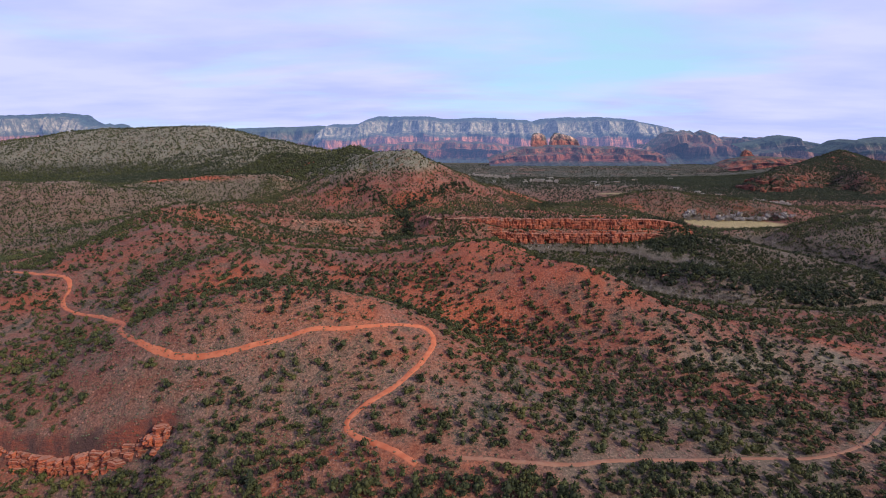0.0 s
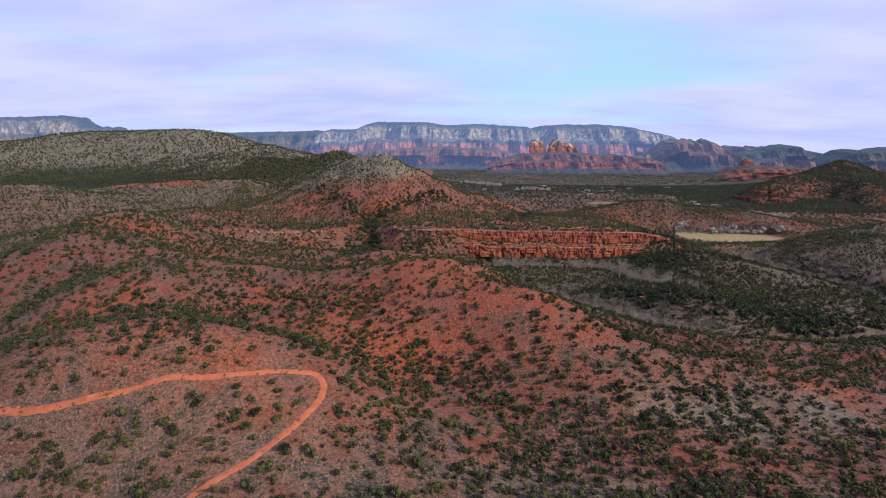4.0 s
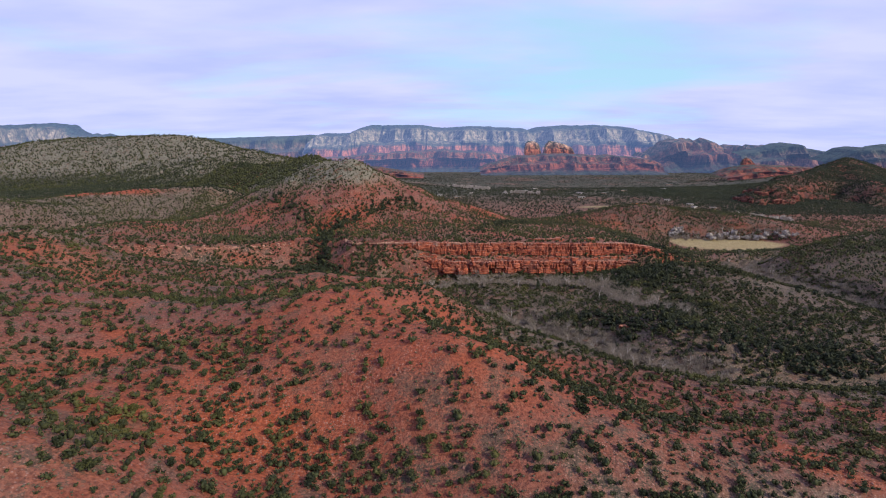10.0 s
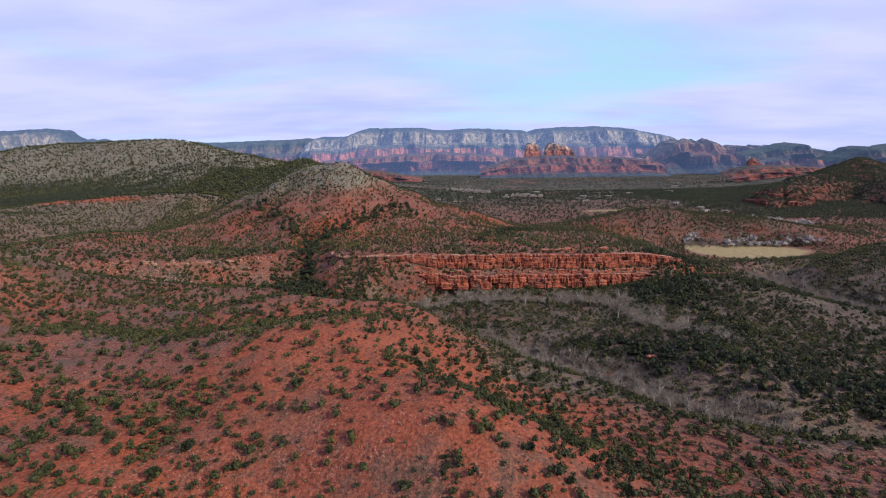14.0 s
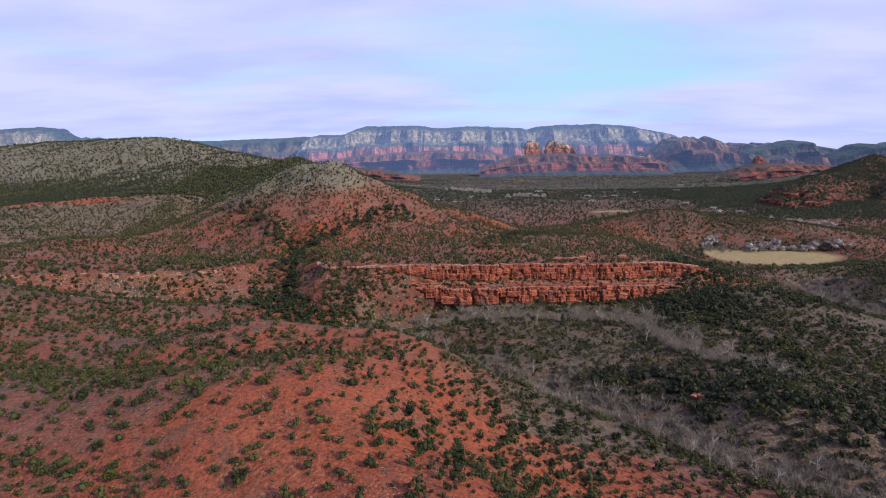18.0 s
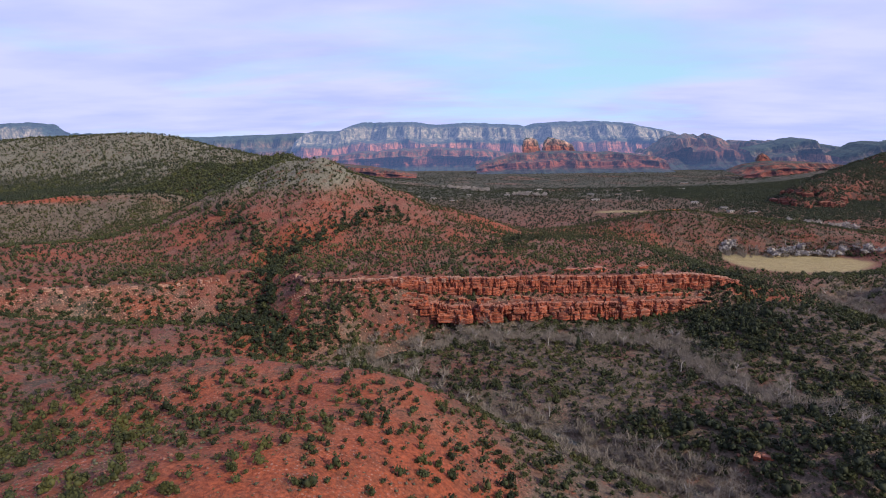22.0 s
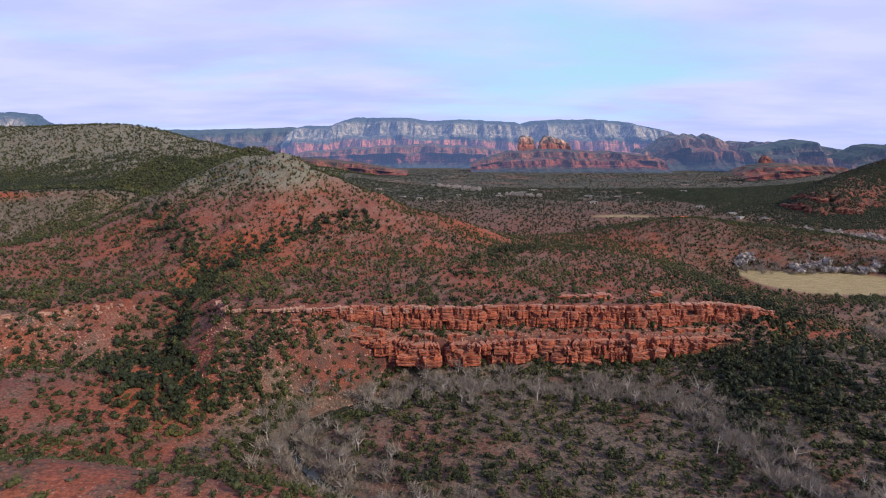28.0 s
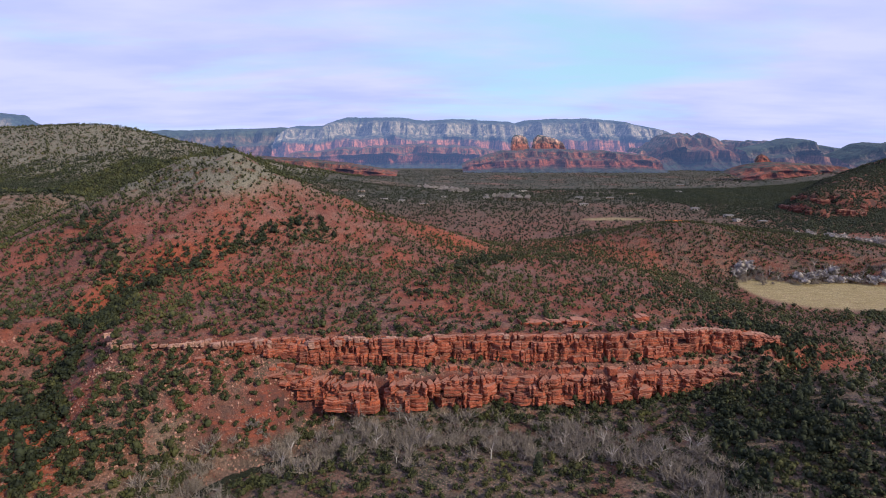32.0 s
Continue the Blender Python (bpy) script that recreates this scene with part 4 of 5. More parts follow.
bare_at = np.concatenate([along(CREEK[8:], 55, 6, rng), along(SLOUGH, 48, 7, rng), along(CREEK[1:6], 40, 9, rng), along([(392, 838), (420, 842), (480, 838), (540, 828)], 22, 5, rng), along([(60, 512), (52, 535)], 14, 7, rng)])
wet = line_distance(bare_at[:, 0], bare_at[:, 1], CREEK)
bare_at = bare_at[(wet > 3) & (bare_at[:, 2] < 9) & (bell(bare_at[:, 0], bare_at[:, 1], 46, 556, 7, 10) < 0.45)]
kinds = [bare_tree(rng, 9 + 0.8 * k) for k in range(7)]
for n, (x, y, z) in enumerate(bare_at):
    m = pose(x, y, z, 0, 0, 360 * rng.rand())
    if n < 7:
        kinds[n].matrix_basis = m
    else:
        copy_thing(kinds[n % 7], m)

# grey thickets of twigs under them
def thicket(rng, n):
    c = rng.randn(n, 3) * (0.22, 0.22, 0.10) + (0, 0, 0.2)
    d = rng.randn(n, 3) * (0.30, 0.30, 0.14) + (0, 0, 0.42)
    side = rng.randn(n, 3) * 0.014
    tri = np.stack([c - side, c + side, c + d], 1)
    return tri.reshape(-1, 3), np.arange(3 * n).reshape(-1, 3)


thick_at = np.concatenate([along(CREEK[8:], 600, 7, rng), along(SLOUGH, 430, 7, rng), along(CREEK[1:6], 420, 9, rng), along([(392, 838), (540, 828)], 90, 6, rng)])
thick_at = thick_at[(line_distance(thick_at[:, 0], thick_at[:, 1], CREEK) > 2.4) & (thick_at[:, 2] < 9) & (bell(thick_at[:, 0], thick_at[:, 1], 46, 556, 7, 10) < 0.45)]
stuff("creek_thicket", scatter_mesh("creek_thicket", [thicket(rng, 110) for k in range(5)], thick_at, 3.0 + 3.5 * rng.rand(len(thick_at)), TWIG, rng), "grey leafless thicket lining the creek", "bushes")

COTTON = plain_material("cottonwood_twigs", (0.20, 0.175, 0.155), (0.34, 0.31, 0.28), 0.4)
cotton_at = np.concatenate([along([(392, 846), (420, 853)], 9, 3, rng), along([(440, 826), (470, 834), (500, 822), (540, 812)], 26, 4, rng), along([(100, 1690), (150, 1625), (190, 1570)], 60, 14, rng), along([(245, 1450), (275, 1430), (295, 1400)], 34, 9, rng), along([(560, 1010), (640, 960)], 18, 8, rng)])
stuff("cottonwood_grove", scatter_mesh("cottonwood_grove", [crown_shape(rng, 60, 4, ICO, 0.9) for k in range(4)], cotton_at, 7.5 + 4.5 * rng.rand(len(cotton_at)), COTTON, rng), "pale grey leafless cottonwoods by meadow and river", "trees")


def pine(rng, levels=9):
    """A cone-shaped pine, one metre tall."""
    tree = tagged(new("pine"), "dark green cone-shaped pine on the flat", "tree", "pines")
    part("trunk", joined_mesh("trunk", [prism((0, 0, -0.05), (0, 0, 0.9), 0.025, 0.006)], BARK), tree)
    V, F, n = [], [], 0
    for k in range(levels):
        z = 0.1 + 0.85 * k / levels
        r = 0.30 * (1 - z) + 0.03
        for j in range(14):
            a = rng.rand() * 6.283
            e = np.array([math.cos(a), math.sin(a), -0.15])
            c = e * r * (0.55 + 0.5 * rng.rand()) + (0, 0, z)
            tri = np.stack([(0, 0, z + 0.05), c + rng.randn(3) * 0.03 + (0, 0, 0.02), c + np.cross(e, (0, 0, 1)) * 0.09, c - np.cross(e, (0, 0, 1)) * 0.09])
            V.append(tri)
            F.append(np.array([(0, 2, 3), (0, 1, 2), (0, 3, 1), (1, 3, 2)]) + n)
            n += 4
    part("crown", mesh_from("crown", np.concatenate(V), np.concatenate(F), PINE), tree)
    return tree


pine_proto = [pine(rng) for k in range(3)]
PINES = [(156, 553, 9), (-120, 150, 7), (-128, 143, 8), (-112, 144, 6), (-60, 146, 7), (100, 170, 6), (62, 533, 6), (255, 560, 8), (270, 585, 9), (285, 600, 8), (300, 575, 9), (262, 540, 8), (310, 600, 9), (-48, 640, 8), (-55, 665, 8)]
for n, (x, y, tall) in enumerate(PINES):
    m = pose(x, y, float(ground_at(x, y)), 0, 0, 50 * n) @ Matrix.Diagonal((tall, tall, tall, 1))
    if n < 3:
        pine_proto[n].matrix_basis = m
    else:
        ob = pine_proto[n % 3]
        keep = ob.scale.copy()
        ob.scale = (1, 1, 1)
        copy_thing(ob, m)
        ob.scale = keep

# ---- water ----
WATER = Nodes("creek_water", 0.12)
WATER.bsdf.inputs["Specular IOR Level"].default_value = 0.3
WATER.bump(WATER.noise(0.8, 3), 0.03)
WATER = WATER.done((0.018, 0.022, 0.014))
ribbon("water", CREEK[8:], 3.6, WATER, 0.0, "still dark green creek water", "water", level=-7.4)

# ---- houses of the valley ----
STUCCO = plain_material("pale_stucco", (0.38, 0.34, 0.29), (0.48, 0.45, 0.40), 0.6)
TAN_STUCCO = plain_material("tan_stucco", (0.34, 0.22, 0.15), (0.42, 0.30, 0.21), 0.6)
ORANGE_WALL = plain_material("orange_wall", (0.50, 0.14, 0.03), (0.42, 0.11, 0.03), 0.6)
ROOFING = plain_material("grey_roofing", (0.12, 0.11, 0.105), (0.20, 0.19, 0.18), 0.6)
PANE = plain_material("window_glass", (0.02, 0.025, 0.03), (0.03, 0.035, 0.04), 1.0, 0.1, 0)


def box(x0, x1, y0, y1, z0, z1, bevel=0.08):
    bm = bmesh.new()
    bmesh.ops.create_cube(bm, size=1, matrix=Matrix.Translation(((x0 + x1) / 2, (y0 + y1) / 2, (z0 + z1) / 2)) @ Matrix.Diagonal((x1 - x0, y1 - y0, z1 - z0, 1)))
    bmesh.ops.bevel(bm, geom=bm.edges[:], offset=bevel, segments=1, affect="EDGES")
    return bm


def bm_mesh(name, bm, material):
    me = bpy.data.meshes.new(name)
    bm.to_mesh(me)
    bm.free()
    me.materials.append(material)
    return me


def house(x, y, wide, deep, tall, wall, label, group="houses of the valley", turn=0.0, roof=None):
    h = tagged(new("house"), label, "house", group)
    z = float(min(ground_at(x + a * wide / 2, y + b * deep / 2) for a in (-1, 1) for b in (-1, 1)))
    part("wall", bm_mesh("wall", box(-wide / 2, wide / 2, -deep / 2, deep / 2, -1, tall), wall), h)
    bm = bmesh.new()
    w, d = wide / 2 + 0.6, deep / 2 + 0.6
    rise = 0.9
    vs = [bm.verts.new(c) for c in ((-w, -d, tall), (w, -d, tall), (w, d, tall), (-w, d, tall), (-w * 0.7, 0, tall + rise), (w * 0.7, 0, tall + rise), (-w, -d, tall - 0.25), (w, -d, tall - 0.25), (w, d, tall - 0.25), (-w, d, tall - 0.25))]
    for q in ((0, 1, 5, 4), (1, 2, 5), (2, 3, 4, 5), (3, 0, 4), (6, 7, 1, 0), (7, 8, 2, 1), (8, 9, 3, 2), (9, 6, 0, 3), (9, 8, 7, 6)):
        bm.faces.new([vs[i] for i in q])
    part("roof", bm_mesh("roof", bm, roof or ROOFING), h, "low hipped roof")
    for k in range(max(2, int(wide / 3.5))):
        cx = -wide / 2 + wide * (k + 0.5) / max(2, int(wide / 3.5))
        part("window", bm_mesh("window", box(cx - 0.8, cx + 0.8, -deep / 2 - 0.06, -deep / 2 + 0.1, 0.9, 2.2, 0.02), PANE), h)
    part("door", bm_mesh("door", box(wide / 2 - 1.6, wide / 2 - 0.7, -deep / 2 - 0.07, -deep / 2 + 0.1, 0.0, 2.05, 0.02), BARK), h)
    h.matrix_basis = pose(x, y, z, 0, 0, turn)
    return h


HOUSES = [(26, 1369, 12), (61, 1345, 12), (102, 1290, 14), (139, 1434, 10), (554, 943, 13), (-35, 1508, 12), (161, 1587, 16), (223, 1424, 14), (261, 1451, 12), (412, 1431, 18), (381, 1290, 14), (807, 1833, 22), (568, 1167, 12), (560, 1131, 10), (590, 1118, 11), (616, 1023, 10), (290, 1532, 15), (562, 1540, 16), (553, 1241, 12), (-22, 1415, 12), (470, 1420, 14), (330, 1620, 18), (690, 1600, 18)]
for n, (x, y, w) in enumerate(HOUSES):
    pale = n % 3 != 2
    house(x, y, w, 8, 3.4, STUCCO if pale else TAN_STUCCO, "low pale stucco house among valley trees" if pale else "low tan stucco house among valley trees", turn=23 * n % 50 - 25)
house(386, 948, 22, 8, 3.6, ORANGE_WALL, "long orange-walled house on a scrubby hill", turn=-8, roof=ORANGE_WALL)

# ---- far mesas follow; the cliffs come last ----

# ---- far mesas ----


def mesa(name, rows, y, deep, foot, rows_colour, haze, glow, label, buttress=60.0, step=14.0, seed=0):
    """A mesa wall: skyline rows of (x, top height); talus, a red cliff, a pale cliff and a wooded top."""
    px, pz = np.array(rows, float).T
    xs = np.arange(px[0], px[-1] + step, step)
    rough = (0.09 if "jagged" in name else 0.08 if "buttresses" in name or "skirt" in name else 0.022) * (pz.max() - foot)
    top = np.interp(xs, px, pz) + rough * (fractal(xs, 0 * xs, 130, 4, seed) + 0.6 * fractal(xs, 0 * xs, 40, 3, seed + 1))
    if "jagged" in name:
        top = top - 0.34 * (pz.max() - foot) * np.abs(fractal(xs, 0 * xs, 80, 3, 2)) + 18
    lev = np.array([0, 0.08, 0.16, 0.24, 0.30, 0.34, 0.38, 0.43, 0.48, 0.52, 0.55, 0.58, 0.62, 0.66, 0.70, 0.75, 0.80, 0.85, 0.89, 0.93, 0.97, 1.0])
    setback = np.interp(lev, [0, 0.24, 0.34, 0.52, 0.60, 0.66, 0.86, 0.93, 1.0], [0, 0.30, 0.40, 0.45, 0.58, 0.64, 0.72, 0.84, 1.0]) * deep
    X = np.repeat(xs[:, None], len(lev), 1)
    L = np.repeat(lev[None], len(xs), 0)
    def ribs(size, k):
        return 1 - np.abs(fractal(X, 30 * L, size, 3, seed + k)) * 2.4

    upper_tier = smooth(0.50, 0.62, L)
    low = 1.4 * ribs(1.5 * buttress + 20, 2) + 0.40 * ribs(0.6 * buttress + 10, 3)
    high = 2.3 * ribs(2.6 * buttress + 30, 4) + 0.55 * ribs(0.9 * buttress + 12, 3)
    Y = y + setback[None] - 0.75 * buttress * (low * (1 - upper_tier) + high * upper_tier) * (0.55 + 0.45 * smooth(0.15, 0.35, L)) * (1 - 0.7 * smooth(0.90, 1.0, L))
    Y = Y - 0.16 * buttress * ribs(0.28 * buttress + 8, 1) * smooth(0.2, 0.34, L)
    Y = Y - 0.5 * buttress * fractal(X + 300, 0 * X, 420, 3, seed + 4)
    Z = foot + (top[:, None] - foot) * np.clip(L + 0.05 * fractal(X, 0 * X, 150, 3, seed + 5) * np.sin(np.pi * L), 0, 1)
    scrub = smooth(0.84, 0.95, L) + 0.8 * smooth(0.30, 0.12, L) + 0.75 * bell(L, 0 * L, 0.58, 0, 0.05, 1) + 0.5 * smooth(0.6, 0.7, L)
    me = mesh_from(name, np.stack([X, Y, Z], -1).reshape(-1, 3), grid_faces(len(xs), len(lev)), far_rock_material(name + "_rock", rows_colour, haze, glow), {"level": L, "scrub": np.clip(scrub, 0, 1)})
    return tagged(new(name, me), label, "mesa", kind="structure")


# blue that the mesa rock gives off in place of airy haze
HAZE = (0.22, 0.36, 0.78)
STRATA = [(0.0, (0.032, 0.040, 0.028)), (0.20, (0.05, 0.045, 0.032)), (0.31, (0.30, 0.095, 0.055)), (0.49, (0.36, 0.135, 0.078)), (0.55, (0.07, 0.075, 0.05)), (0.66, (0.33, 0.275, 0.20)), (0.83, (0.27, 0.235, 0.17)), (0.92, (0.028, 0.036, 0.024))]
JAGGED = [(0.0, (0.035, 0.03, 0.025)), (0.3, (0.07, 0.035, 0.026)), (0.5, (0.20, 0.068, 0.04)), (0.8, (0.25, 0.125, 0.08)), (0.95, (0.24, 0.165, 0.12))]
RED = [(0.0, (0.032, 0.036, 0.024)), (0.16, (0.06, 0.040, 0.028)), (0.3, (0.22, 0.062, 0.036)), (0.6, (0.25, 0.078, 0.044)), (0.8, (0.23, 0.08, 0.048)), (1.0, (0.13, 0.065, 0.045))]
BUTTE = [(0.0, (0.24, 0.075, 0.042)), (0.45, (0.33, 0.11, 0.06)), (0.7, (0.42, 0.20, 0.125)), (0.88, (0.50, 0.32, 0.23))]
DARK = [(0.0, (0.06, 0.05, 0.04)), (0.3, (0.16, 0.07, 0.05)), (0.45, (0.26, 0.12, 0.08)), (0.55, (0.09, 0.08, 0.06)), (0.7, (0.20, 0.13, 0.09)), (0.8, (0.06, 0.07, 0.045)), (1.0, (0.04, 0.055, 0.035))]
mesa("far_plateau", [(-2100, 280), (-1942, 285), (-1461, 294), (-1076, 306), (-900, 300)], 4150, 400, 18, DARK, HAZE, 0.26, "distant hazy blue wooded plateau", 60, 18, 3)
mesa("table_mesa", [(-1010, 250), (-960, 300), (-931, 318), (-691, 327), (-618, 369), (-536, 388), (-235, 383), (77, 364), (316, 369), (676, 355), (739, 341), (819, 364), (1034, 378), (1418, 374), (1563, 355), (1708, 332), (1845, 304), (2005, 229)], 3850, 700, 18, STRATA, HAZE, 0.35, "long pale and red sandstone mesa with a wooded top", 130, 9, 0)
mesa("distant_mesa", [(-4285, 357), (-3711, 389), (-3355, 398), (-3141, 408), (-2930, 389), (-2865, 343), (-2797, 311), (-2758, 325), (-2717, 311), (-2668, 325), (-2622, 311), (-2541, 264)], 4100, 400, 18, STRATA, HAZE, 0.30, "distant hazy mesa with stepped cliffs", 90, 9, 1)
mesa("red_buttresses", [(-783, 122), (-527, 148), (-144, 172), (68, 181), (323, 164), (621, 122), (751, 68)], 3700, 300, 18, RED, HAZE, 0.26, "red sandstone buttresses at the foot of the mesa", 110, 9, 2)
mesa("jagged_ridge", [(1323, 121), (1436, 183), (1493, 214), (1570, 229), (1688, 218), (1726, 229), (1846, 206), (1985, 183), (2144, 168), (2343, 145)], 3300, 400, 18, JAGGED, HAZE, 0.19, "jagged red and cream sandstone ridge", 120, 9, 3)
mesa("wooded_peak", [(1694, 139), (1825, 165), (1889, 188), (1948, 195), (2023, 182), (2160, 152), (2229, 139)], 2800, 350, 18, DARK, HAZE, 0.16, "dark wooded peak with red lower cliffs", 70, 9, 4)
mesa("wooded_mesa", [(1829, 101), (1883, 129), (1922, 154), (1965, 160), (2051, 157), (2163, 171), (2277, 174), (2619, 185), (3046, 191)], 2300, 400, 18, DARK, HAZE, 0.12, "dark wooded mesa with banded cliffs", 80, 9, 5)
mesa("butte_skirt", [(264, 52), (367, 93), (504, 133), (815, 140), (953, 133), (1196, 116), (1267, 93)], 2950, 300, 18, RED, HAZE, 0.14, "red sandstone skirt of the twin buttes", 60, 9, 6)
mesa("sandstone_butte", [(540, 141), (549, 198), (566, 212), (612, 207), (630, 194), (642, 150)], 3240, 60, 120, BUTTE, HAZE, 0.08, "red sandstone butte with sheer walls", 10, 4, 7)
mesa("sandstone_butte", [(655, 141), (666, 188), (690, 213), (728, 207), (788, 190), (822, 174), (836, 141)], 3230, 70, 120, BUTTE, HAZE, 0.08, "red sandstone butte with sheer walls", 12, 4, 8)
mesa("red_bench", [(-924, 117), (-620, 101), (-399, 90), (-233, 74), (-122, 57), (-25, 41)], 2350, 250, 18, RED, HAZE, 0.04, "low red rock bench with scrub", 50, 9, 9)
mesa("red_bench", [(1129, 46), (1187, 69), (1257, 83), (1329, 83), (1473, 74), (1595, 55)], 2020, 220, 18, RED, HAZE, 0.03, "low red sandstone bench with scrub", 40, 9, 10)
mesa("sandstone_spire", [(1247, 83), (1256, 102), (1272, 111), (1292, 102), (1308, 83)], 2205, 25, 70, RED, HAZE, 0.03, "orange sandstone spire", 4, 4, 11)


# ---- cliffs of sandstone blocks ----


def block_mesh(name, rng, material):
    """A weathered block of unit size: a cube cut in thirds, its corners worn and its faces uneven."""
    V, index, F = [], {}, []

    def vert(i, j, k):
        if (i, j, k) not in index:
            c = np.array([i, j, k], float) / 2 - 0.5
            n = abs(i - 1) + abs(j - 1) + abs(k - 1)
            c *= (1, 1.0, 0.985, 0.94)[n]
            index[(i, j, k)] = len(V)
            V.append(c + rng.randn(3) * (0.03, 0.05, 0.022))
        return index[(i, j, k)]

    for ax in range(3):
        for side in (0, 2):
            for a in range(2):
                for b in range(2):
                    q = []
                    for da, db in ((0, 0), (1, 0), (1, 1), (0, 1)):
                        c = [0, 0, 0]
                        c[ax], c[(ax + 1) % 3], c[(ax + 2) % 3] = side, a + da, b + db
                        q.append(vert(*c))
                    F.append(q if side else q[::-1])
    return mesh_from(name, np.array(V), np.array(F), material)


BLOCKS = [block_mesh("rock_block", rng, ROCK) for k in range(14)]
CAPS = [block_mesh("cap_block", rng, CAP) for k in range(10)]
# beds of the sandstone: height in the band and how far the bed stands back
BEDS = [(0.0, 0.0), (0.16, 0.02), (0.19, 0.16), (0.26, 0.14), (0.29, 0.0), (0.55, 0.05), (0.58, 0.20), (0.64, 0.18), (0.67, 0.03), (0.88, 0.07), (0.91, 0.20), (1.0, 0.22)]
CLEFTS = ((97, 1.3), (118, 0.8), (154, 1.0), (196, 0.9), (208, 1.9), (236, 1.0))


def column_mesh(name, rng, material):
    """A rock pier of unit size, cut by the common beds, each bed broken back by itself."""
    corner = [(-0.5, -0.40), (-0.40, -0.5), (-0.1, -0.53), (0.22, -0.48), (0.5, -0.40), (0.5, 0.5), (-0.5, 0.5)]
    ring = np.array(corner) + rng.randn(7, 2) * (0.05, 0.08)
    ledgy, lift = 0.25 + 0.6 * rng.rand(), rng.randn()
    n, V, F = len(ring), [], []
    chip = rng.randn(n, 2) * (0.03, 0.06)
    for k, (z, back) in enumerate(BEDS):
        back = back * ledgy
        if k % 4 == 0:
            chip = rng.randn(n, 2) * (0.03, 0.055)
        r = ring * (1 - 0.5 * back) + chip + rng.randn(n, 2) * (0.015, 0.03)
        r[:5, 1] += back * 0.9
        r[5:] = ring[5:]
        V.append(np.column_stack([r, np.full(n, z) + rng.randn(n) * 0.012 + (0.02 * lift if 0 < z < 1 else 0)]))
    for k in range(len(BEDS) - 1):
        for i in range(n):
            a, c = k * n + i, k * n + (i + 1) % n
            F.append((a, c, c + n, a + n))
    base = (len(BEDS) - 1) * n
    for i in range(1, n - 2, 2):
        F.append((base, base + i, base + i + 1, base + i + 2))
    return mesh_from(name, np.concatenate(V), np.array(F), material)


COLUMNS = [column_mesh("rock_column", rng, ROCK) for k in range(22)]


def course(thing, name, meshes, xs, front, base, tall, rng, wide=(1.8, 5.5), deep=5.0, jut=1.1, upright=False):
    """A row of blocks or columns along a line, with open joints between them."""
    x, end = xs
    while x < end:
        w = wide[0] + (wide[1] - wide[0]) * rng.rand() ** 1.9
        c = x + w / 2
        t = float(tall(c)) * (0.86 + 0.25 * rng.rand() if not upright else 0.90 + 0.16 * rng.rand())
        if t > 0.5 and not any(abs(c - cx) < cw for cx, cw in CLEFTS):
            ob = part(name, meshes[rng.randint(len(meshes))], thing)
            slope = math.degrees(math.atan2(float(front(c + 2) - front(c - 2)), 4))
            y = float(front(c)) + deep / 2 - jut * rng.rand() ** 2 * 2
            if upright:
                ob.matrix_basis = pose(c, y, float(base(c)) - 0.3, 1.0 * rng.randn(), 0.6 * rng.randn(), slope + 2.5 * rng.randn()) @ Matrix.Diagonal((w * 1.16, deep, t + 0.3, 1))
            else:
                ob.matrix_basis = pose(c, y, float(base(c)) + t / 2 - 0.2, 2 * rng.randn(), 1.2 * rng.randn(), slope + 5 * rng.randn()) @ Matrix.Diagonal((w * 1.05, deep, t + 0.5, 1))
        x += w * 0.96 if rng.rand() > 0.13 else w + 0.5 + 0.9 * rng.rand()


def rim_top(x):
    return north_hills(x, rim(x))


upper = tagged(new("upper_cliff"), "sheer upper band of red sandstone columns", "cliff")
for k in range(3):
    course(upper, "rock_column", COLUMNS, (26, 292), lambda x, k=k: rim(x) - 2.4 + 0.75 * k + 1.3 * value_noise(np.array(x), np.array(2.0 + 5 * k), 11, 4), lambda x, k=k: rim_top(x) - cap_drop(x) - 0.6 + (cap_drop(x) + 0.5) * smooth(22, 48, x) * (0, 0.42, 0.74)[k], lambda x, k=k: (cap_drop(x) + 0.5) * smooth(22, 48, x) * (0.44, 0.34, 0.28)[k], rng, (1.3, 6.5), 5.0, 1.0, True)
course(upper, "rock_block", BLOCKS, (30, 288), lambda x: rim(x) - 2.6, lambda x: rim_top(x) - cap_drop(x) - 1.2, lambda x: 2.6 * smooth(-0.3, 0.3, value_noise(np.array(x), np.array(9.0), 8, 3)), rng, (1.2, 3.5), 3.0, 1.4)
lower = tagged(new("lower_cliff"), "sheer lower band of orange-red sandstone columns", "cliff")
for k in range(3):
    course(lower, "rock_column", COLUMNS, (50, 258), lambda x, k=k: rim(x) - 13.2 + 0.9 * k + 1.7 * value_noise(np.array(x), np.array(3.0 + 4 * k), 13, 5) + 3.0 * smooth(85, 60, x), lambda x, k=k: rim_top(x) - cap_drop(x) - 6.6 - lower_drop(x) + (lower_drop(x) + 0.8) * (0, 0.46, 0.76)[k], lambda x, k=k: (lower_drop(x) + 0.8) * (0.50, 0.34, 0.28)[k], rng, (1.4, 7.5), 6.5, 1.4, True)
course(lower, "rock_block", BLOCKS, (66, 250), lambda x: rim(x) - 13.4, lambda x: rim_top(x) - cap_drop(x) - 7.4 - lower_drop(x), lambda x: 3.2 * smooth(-0.2, 0.4, value_noise(np.array(x), np.array(5.0), 9, 1)), rng, (1.4, 4.0), 3.5, 1.8)
middle = tagged(new("middle_ledge"), "broken red ledge between the two cliff bands", "cliff")
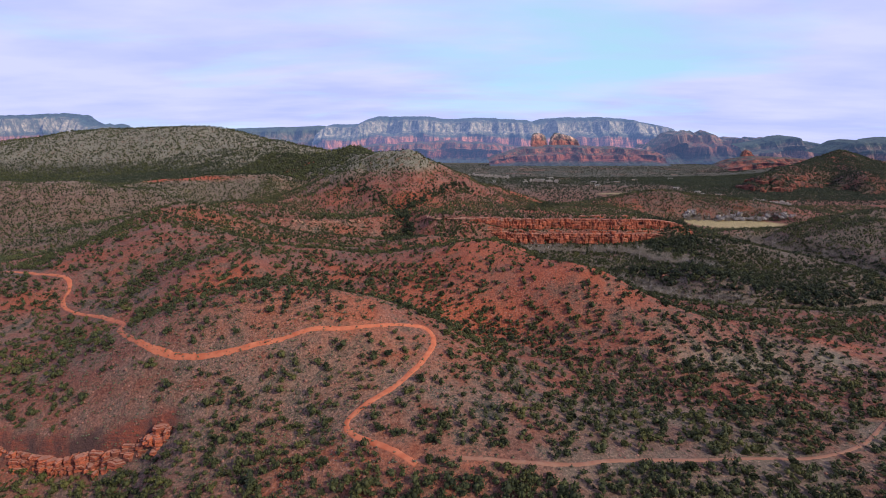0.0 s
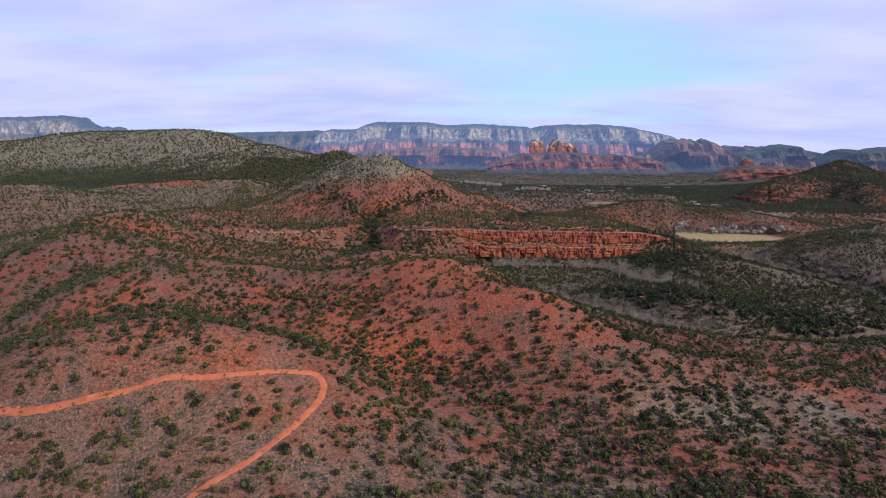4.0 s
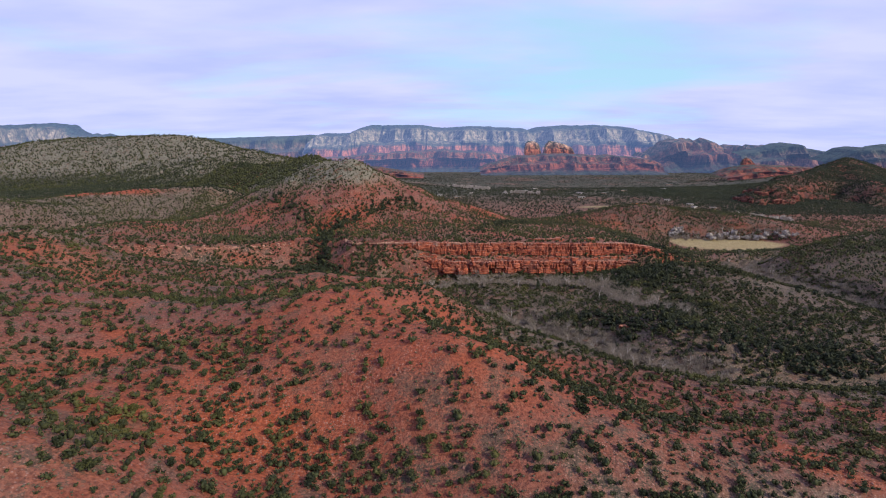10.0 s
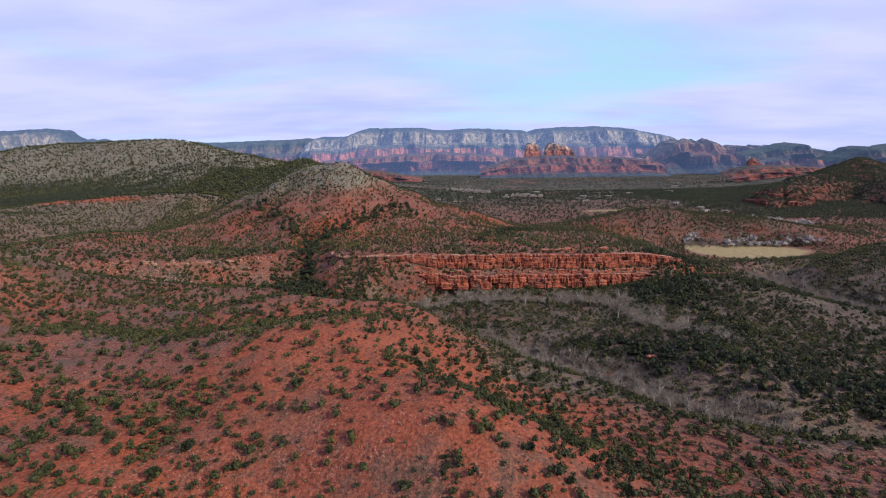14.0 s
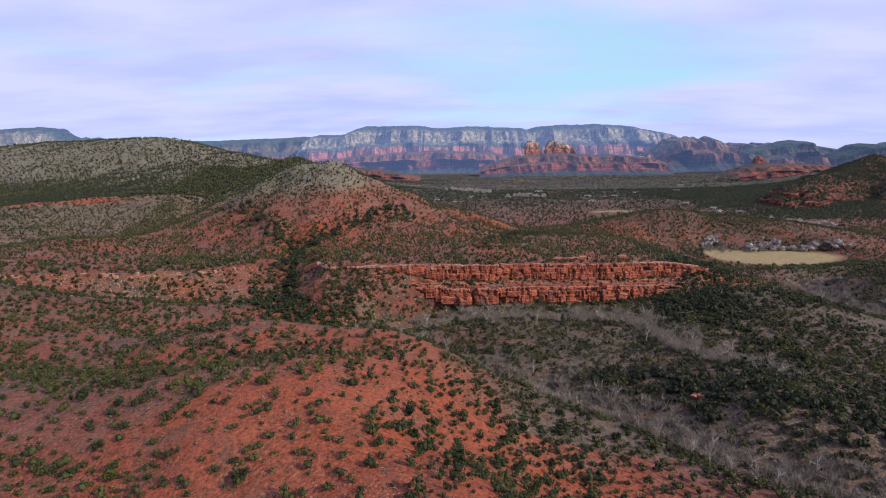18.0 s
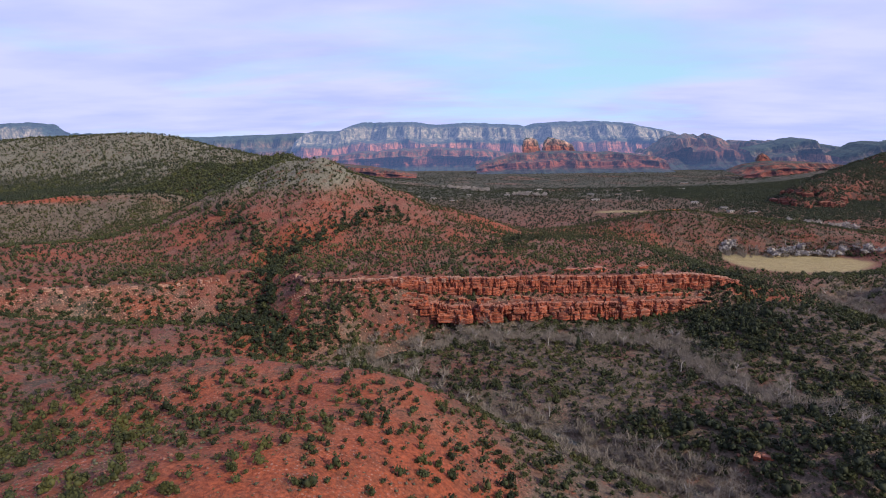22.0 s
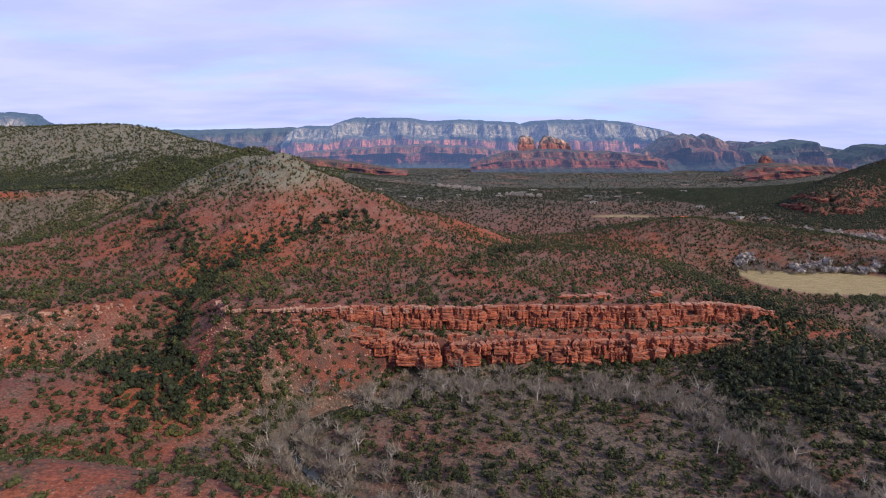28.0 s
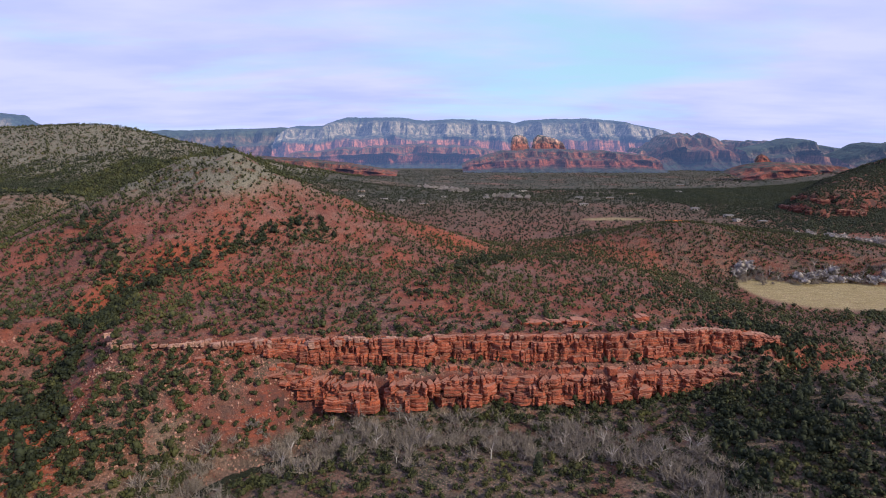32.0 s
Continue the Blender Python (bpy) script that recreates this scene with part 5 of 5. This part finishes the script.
course(middle, "rock_block", BLOCKS, (20, 262), lambda x: rim(x) - 6.2, lambda x: rim_top(x) - cap_drop(x) - 5.0, lambda x: 2.6 * smooth(-0.25, 0.4, value_noise(np.array(x), np.array(3.0), 8, 4)), rng, (1.4, 4.0), 3.0, 1.5)
cap = tagged(new("caprock_ledge"), "pale caprock ledge along the cliff rim", "cliff")
course(cap, "cap_block", CAPS, (-18, 78), lambda x: rim(x) - 0.5, lambda x: rim_top(x) - 2.4, lambda x: 3.0 * smooth(-0.8, 0.0, value_noise(np.array(x), np.array(1.0), 9, 2)) * (0.6 + 0.5 * value_noise(np.array(x), np.array(3.0), 3, 2)), rng, (0.8, 3.2), 2.8, 1.6)
course(cap, "cap_block", CAPS, (70, 292), lambda x: rim(x) + 0.4, lambda x: rim_top(x) - 0.9, lambda x: 1.5 * smooth(-0.4, 0.3, value_noise(np.array(x), np.array(6.0), 8, 1)), rng, (0.9, 2.6), 2.0, 0.8)
west = tagged(new("western_ledge"), "pale broken caprock ledge west of the ravine", "cliff")
course(west, "cap_block", CAPS, (-232, -76), lambda x: rim(x) - 0.5, lambda x: rim_top(x) - 2.6, lambda x: 3.2 * smooth(-0.75, 0.1, value_noise(np.array(x), np.array(4.0), 10, 1)) * (0.6 + 0.5 * value_noise(np.array(x), np.array(5.0), 3, 2)), rng, (0.9, 3.6), 2.8, 1.6)
knoll = tagged(new("rock_ledge"), "red layered outcrop above the cliff", "cliff")
for k in range(2):
    course(knoll, "rock_block", BLOCKS, (140, 222), lambda x, k=k: rim(x) + 13 - 1.4 * k + 2 * value_noise(np.array(x), np.array(3.0), 12, 1), lambda x, k=k: ground_at(x, rim(x) + 15) + 0.6 - 1.7 * k, lambda x, k=k: 2.3 * smooth(-0.3, 0.4, value_noise(np.array(x), np.array(2.0 * k), 13, 2)), rng, (1.5, 6), 5, 1.6)
wash = tagged(new("wash_ledge"), "low layered red ledge over a dry wash", "cliff")
for k in range(2):
    course(wash, "rock_column", COLUMNS, (-198, -102), lambda x, k=k: np.interp(x, LEDGE_X, LEDGE_Y) - 3.2 + 1.0 * k + 1.2 * value_noise(np.array(x), np.array(3.0 + k), 12, 2), lambda x, k=k: ground_at(x, np.interp(x, LEDGE_X, LEDGE_Y) - 4.0) - 0.8 + 3.6 * k, lambda x, k=k: (4.0, 3.4 + 1.0 * value_noise(np.array(x), np.array(2.0), 13, 1))[k], rng, (1.6, 7.0), 6.5, 1.0, True)
course(wash, "rock_block", BLOCKS, (-192, -106), lambda x: np.interp(x, LEDGE_X, LEDGE_Y) - 4.5, lambda x: ground_at(x, np.interp(x, LEDGE_X, LEDGE_Y) - 5.0) - 0.6, lambda x: 2.0 * smooth(-0.2, 0.5, value_noise(np.array(x), np.array(8.0), 6, 1)), rng, (1.0, 3.0), 2.5, 1.5)
ravine = tagged(new("ravine_ledge"), "broken pinkish ledge over the creek ravine", "cliff")
course(ravine, "rock_block", BLOCKS, (176, 214), lambda x: 447 - 0.75 * (x - 172), lambda x: ground_at(x, 450 - 0.75 * (x - 172)) - 3.4, lambda x: 3.4 * smooth(-0.6, 0.5, value_noise(np.array(x), np.array(7.0), 7, 2)), rng, (2.0, 5), 4, 1.6)
# darker copy of the red sandstone, with the bluff's cloud shade in its colour
SHADED_MAROON = rock_material("shaded_maroon_sandstone", (0.20, 0.060, 0.038), (0.125, 0.046, 0.036), (0.045, 0.030, 0.028))
DARK_COLUMNS = [column_mesh("bluff_column", rng, SHADED_MAROON) for k in range(8)]
bluff = tagged(new("red_bluff"), "red sandstone bluff with broken walls, coloured darker for cloud shade", "cliff")
for k in range(46):
    a = radians(135 + 165 * k / 45)
    out = np.linspace(1.9, 0.5, 90)
    px, py = 775 + 95 * out * math.cos(a), 1235 + 70 * out * math.sin(a)
    hs = ground_at(px, py)
    i = int(np.argmax(np.diff(hs)[:85]))
    low, high = float(hs[max(0, i - 3)]), float(hs[min(89, i + 4)])
    if high - low > 7:
        ob = part("rock_column", DARK_COLUMNS[rng.randint(8)], bluff)
        ob.matrix_basis = pose(px[i + 1], py[i + 1], low - 3, 0, 0, math.degrees(a) + 90 + 15 * rng.randn()) @ Matrix.Diagonal((7 + 7 * rng.rand(), 12, (high - low) * (0.55 + 0.45 * rng.rand()) + 3, 1))
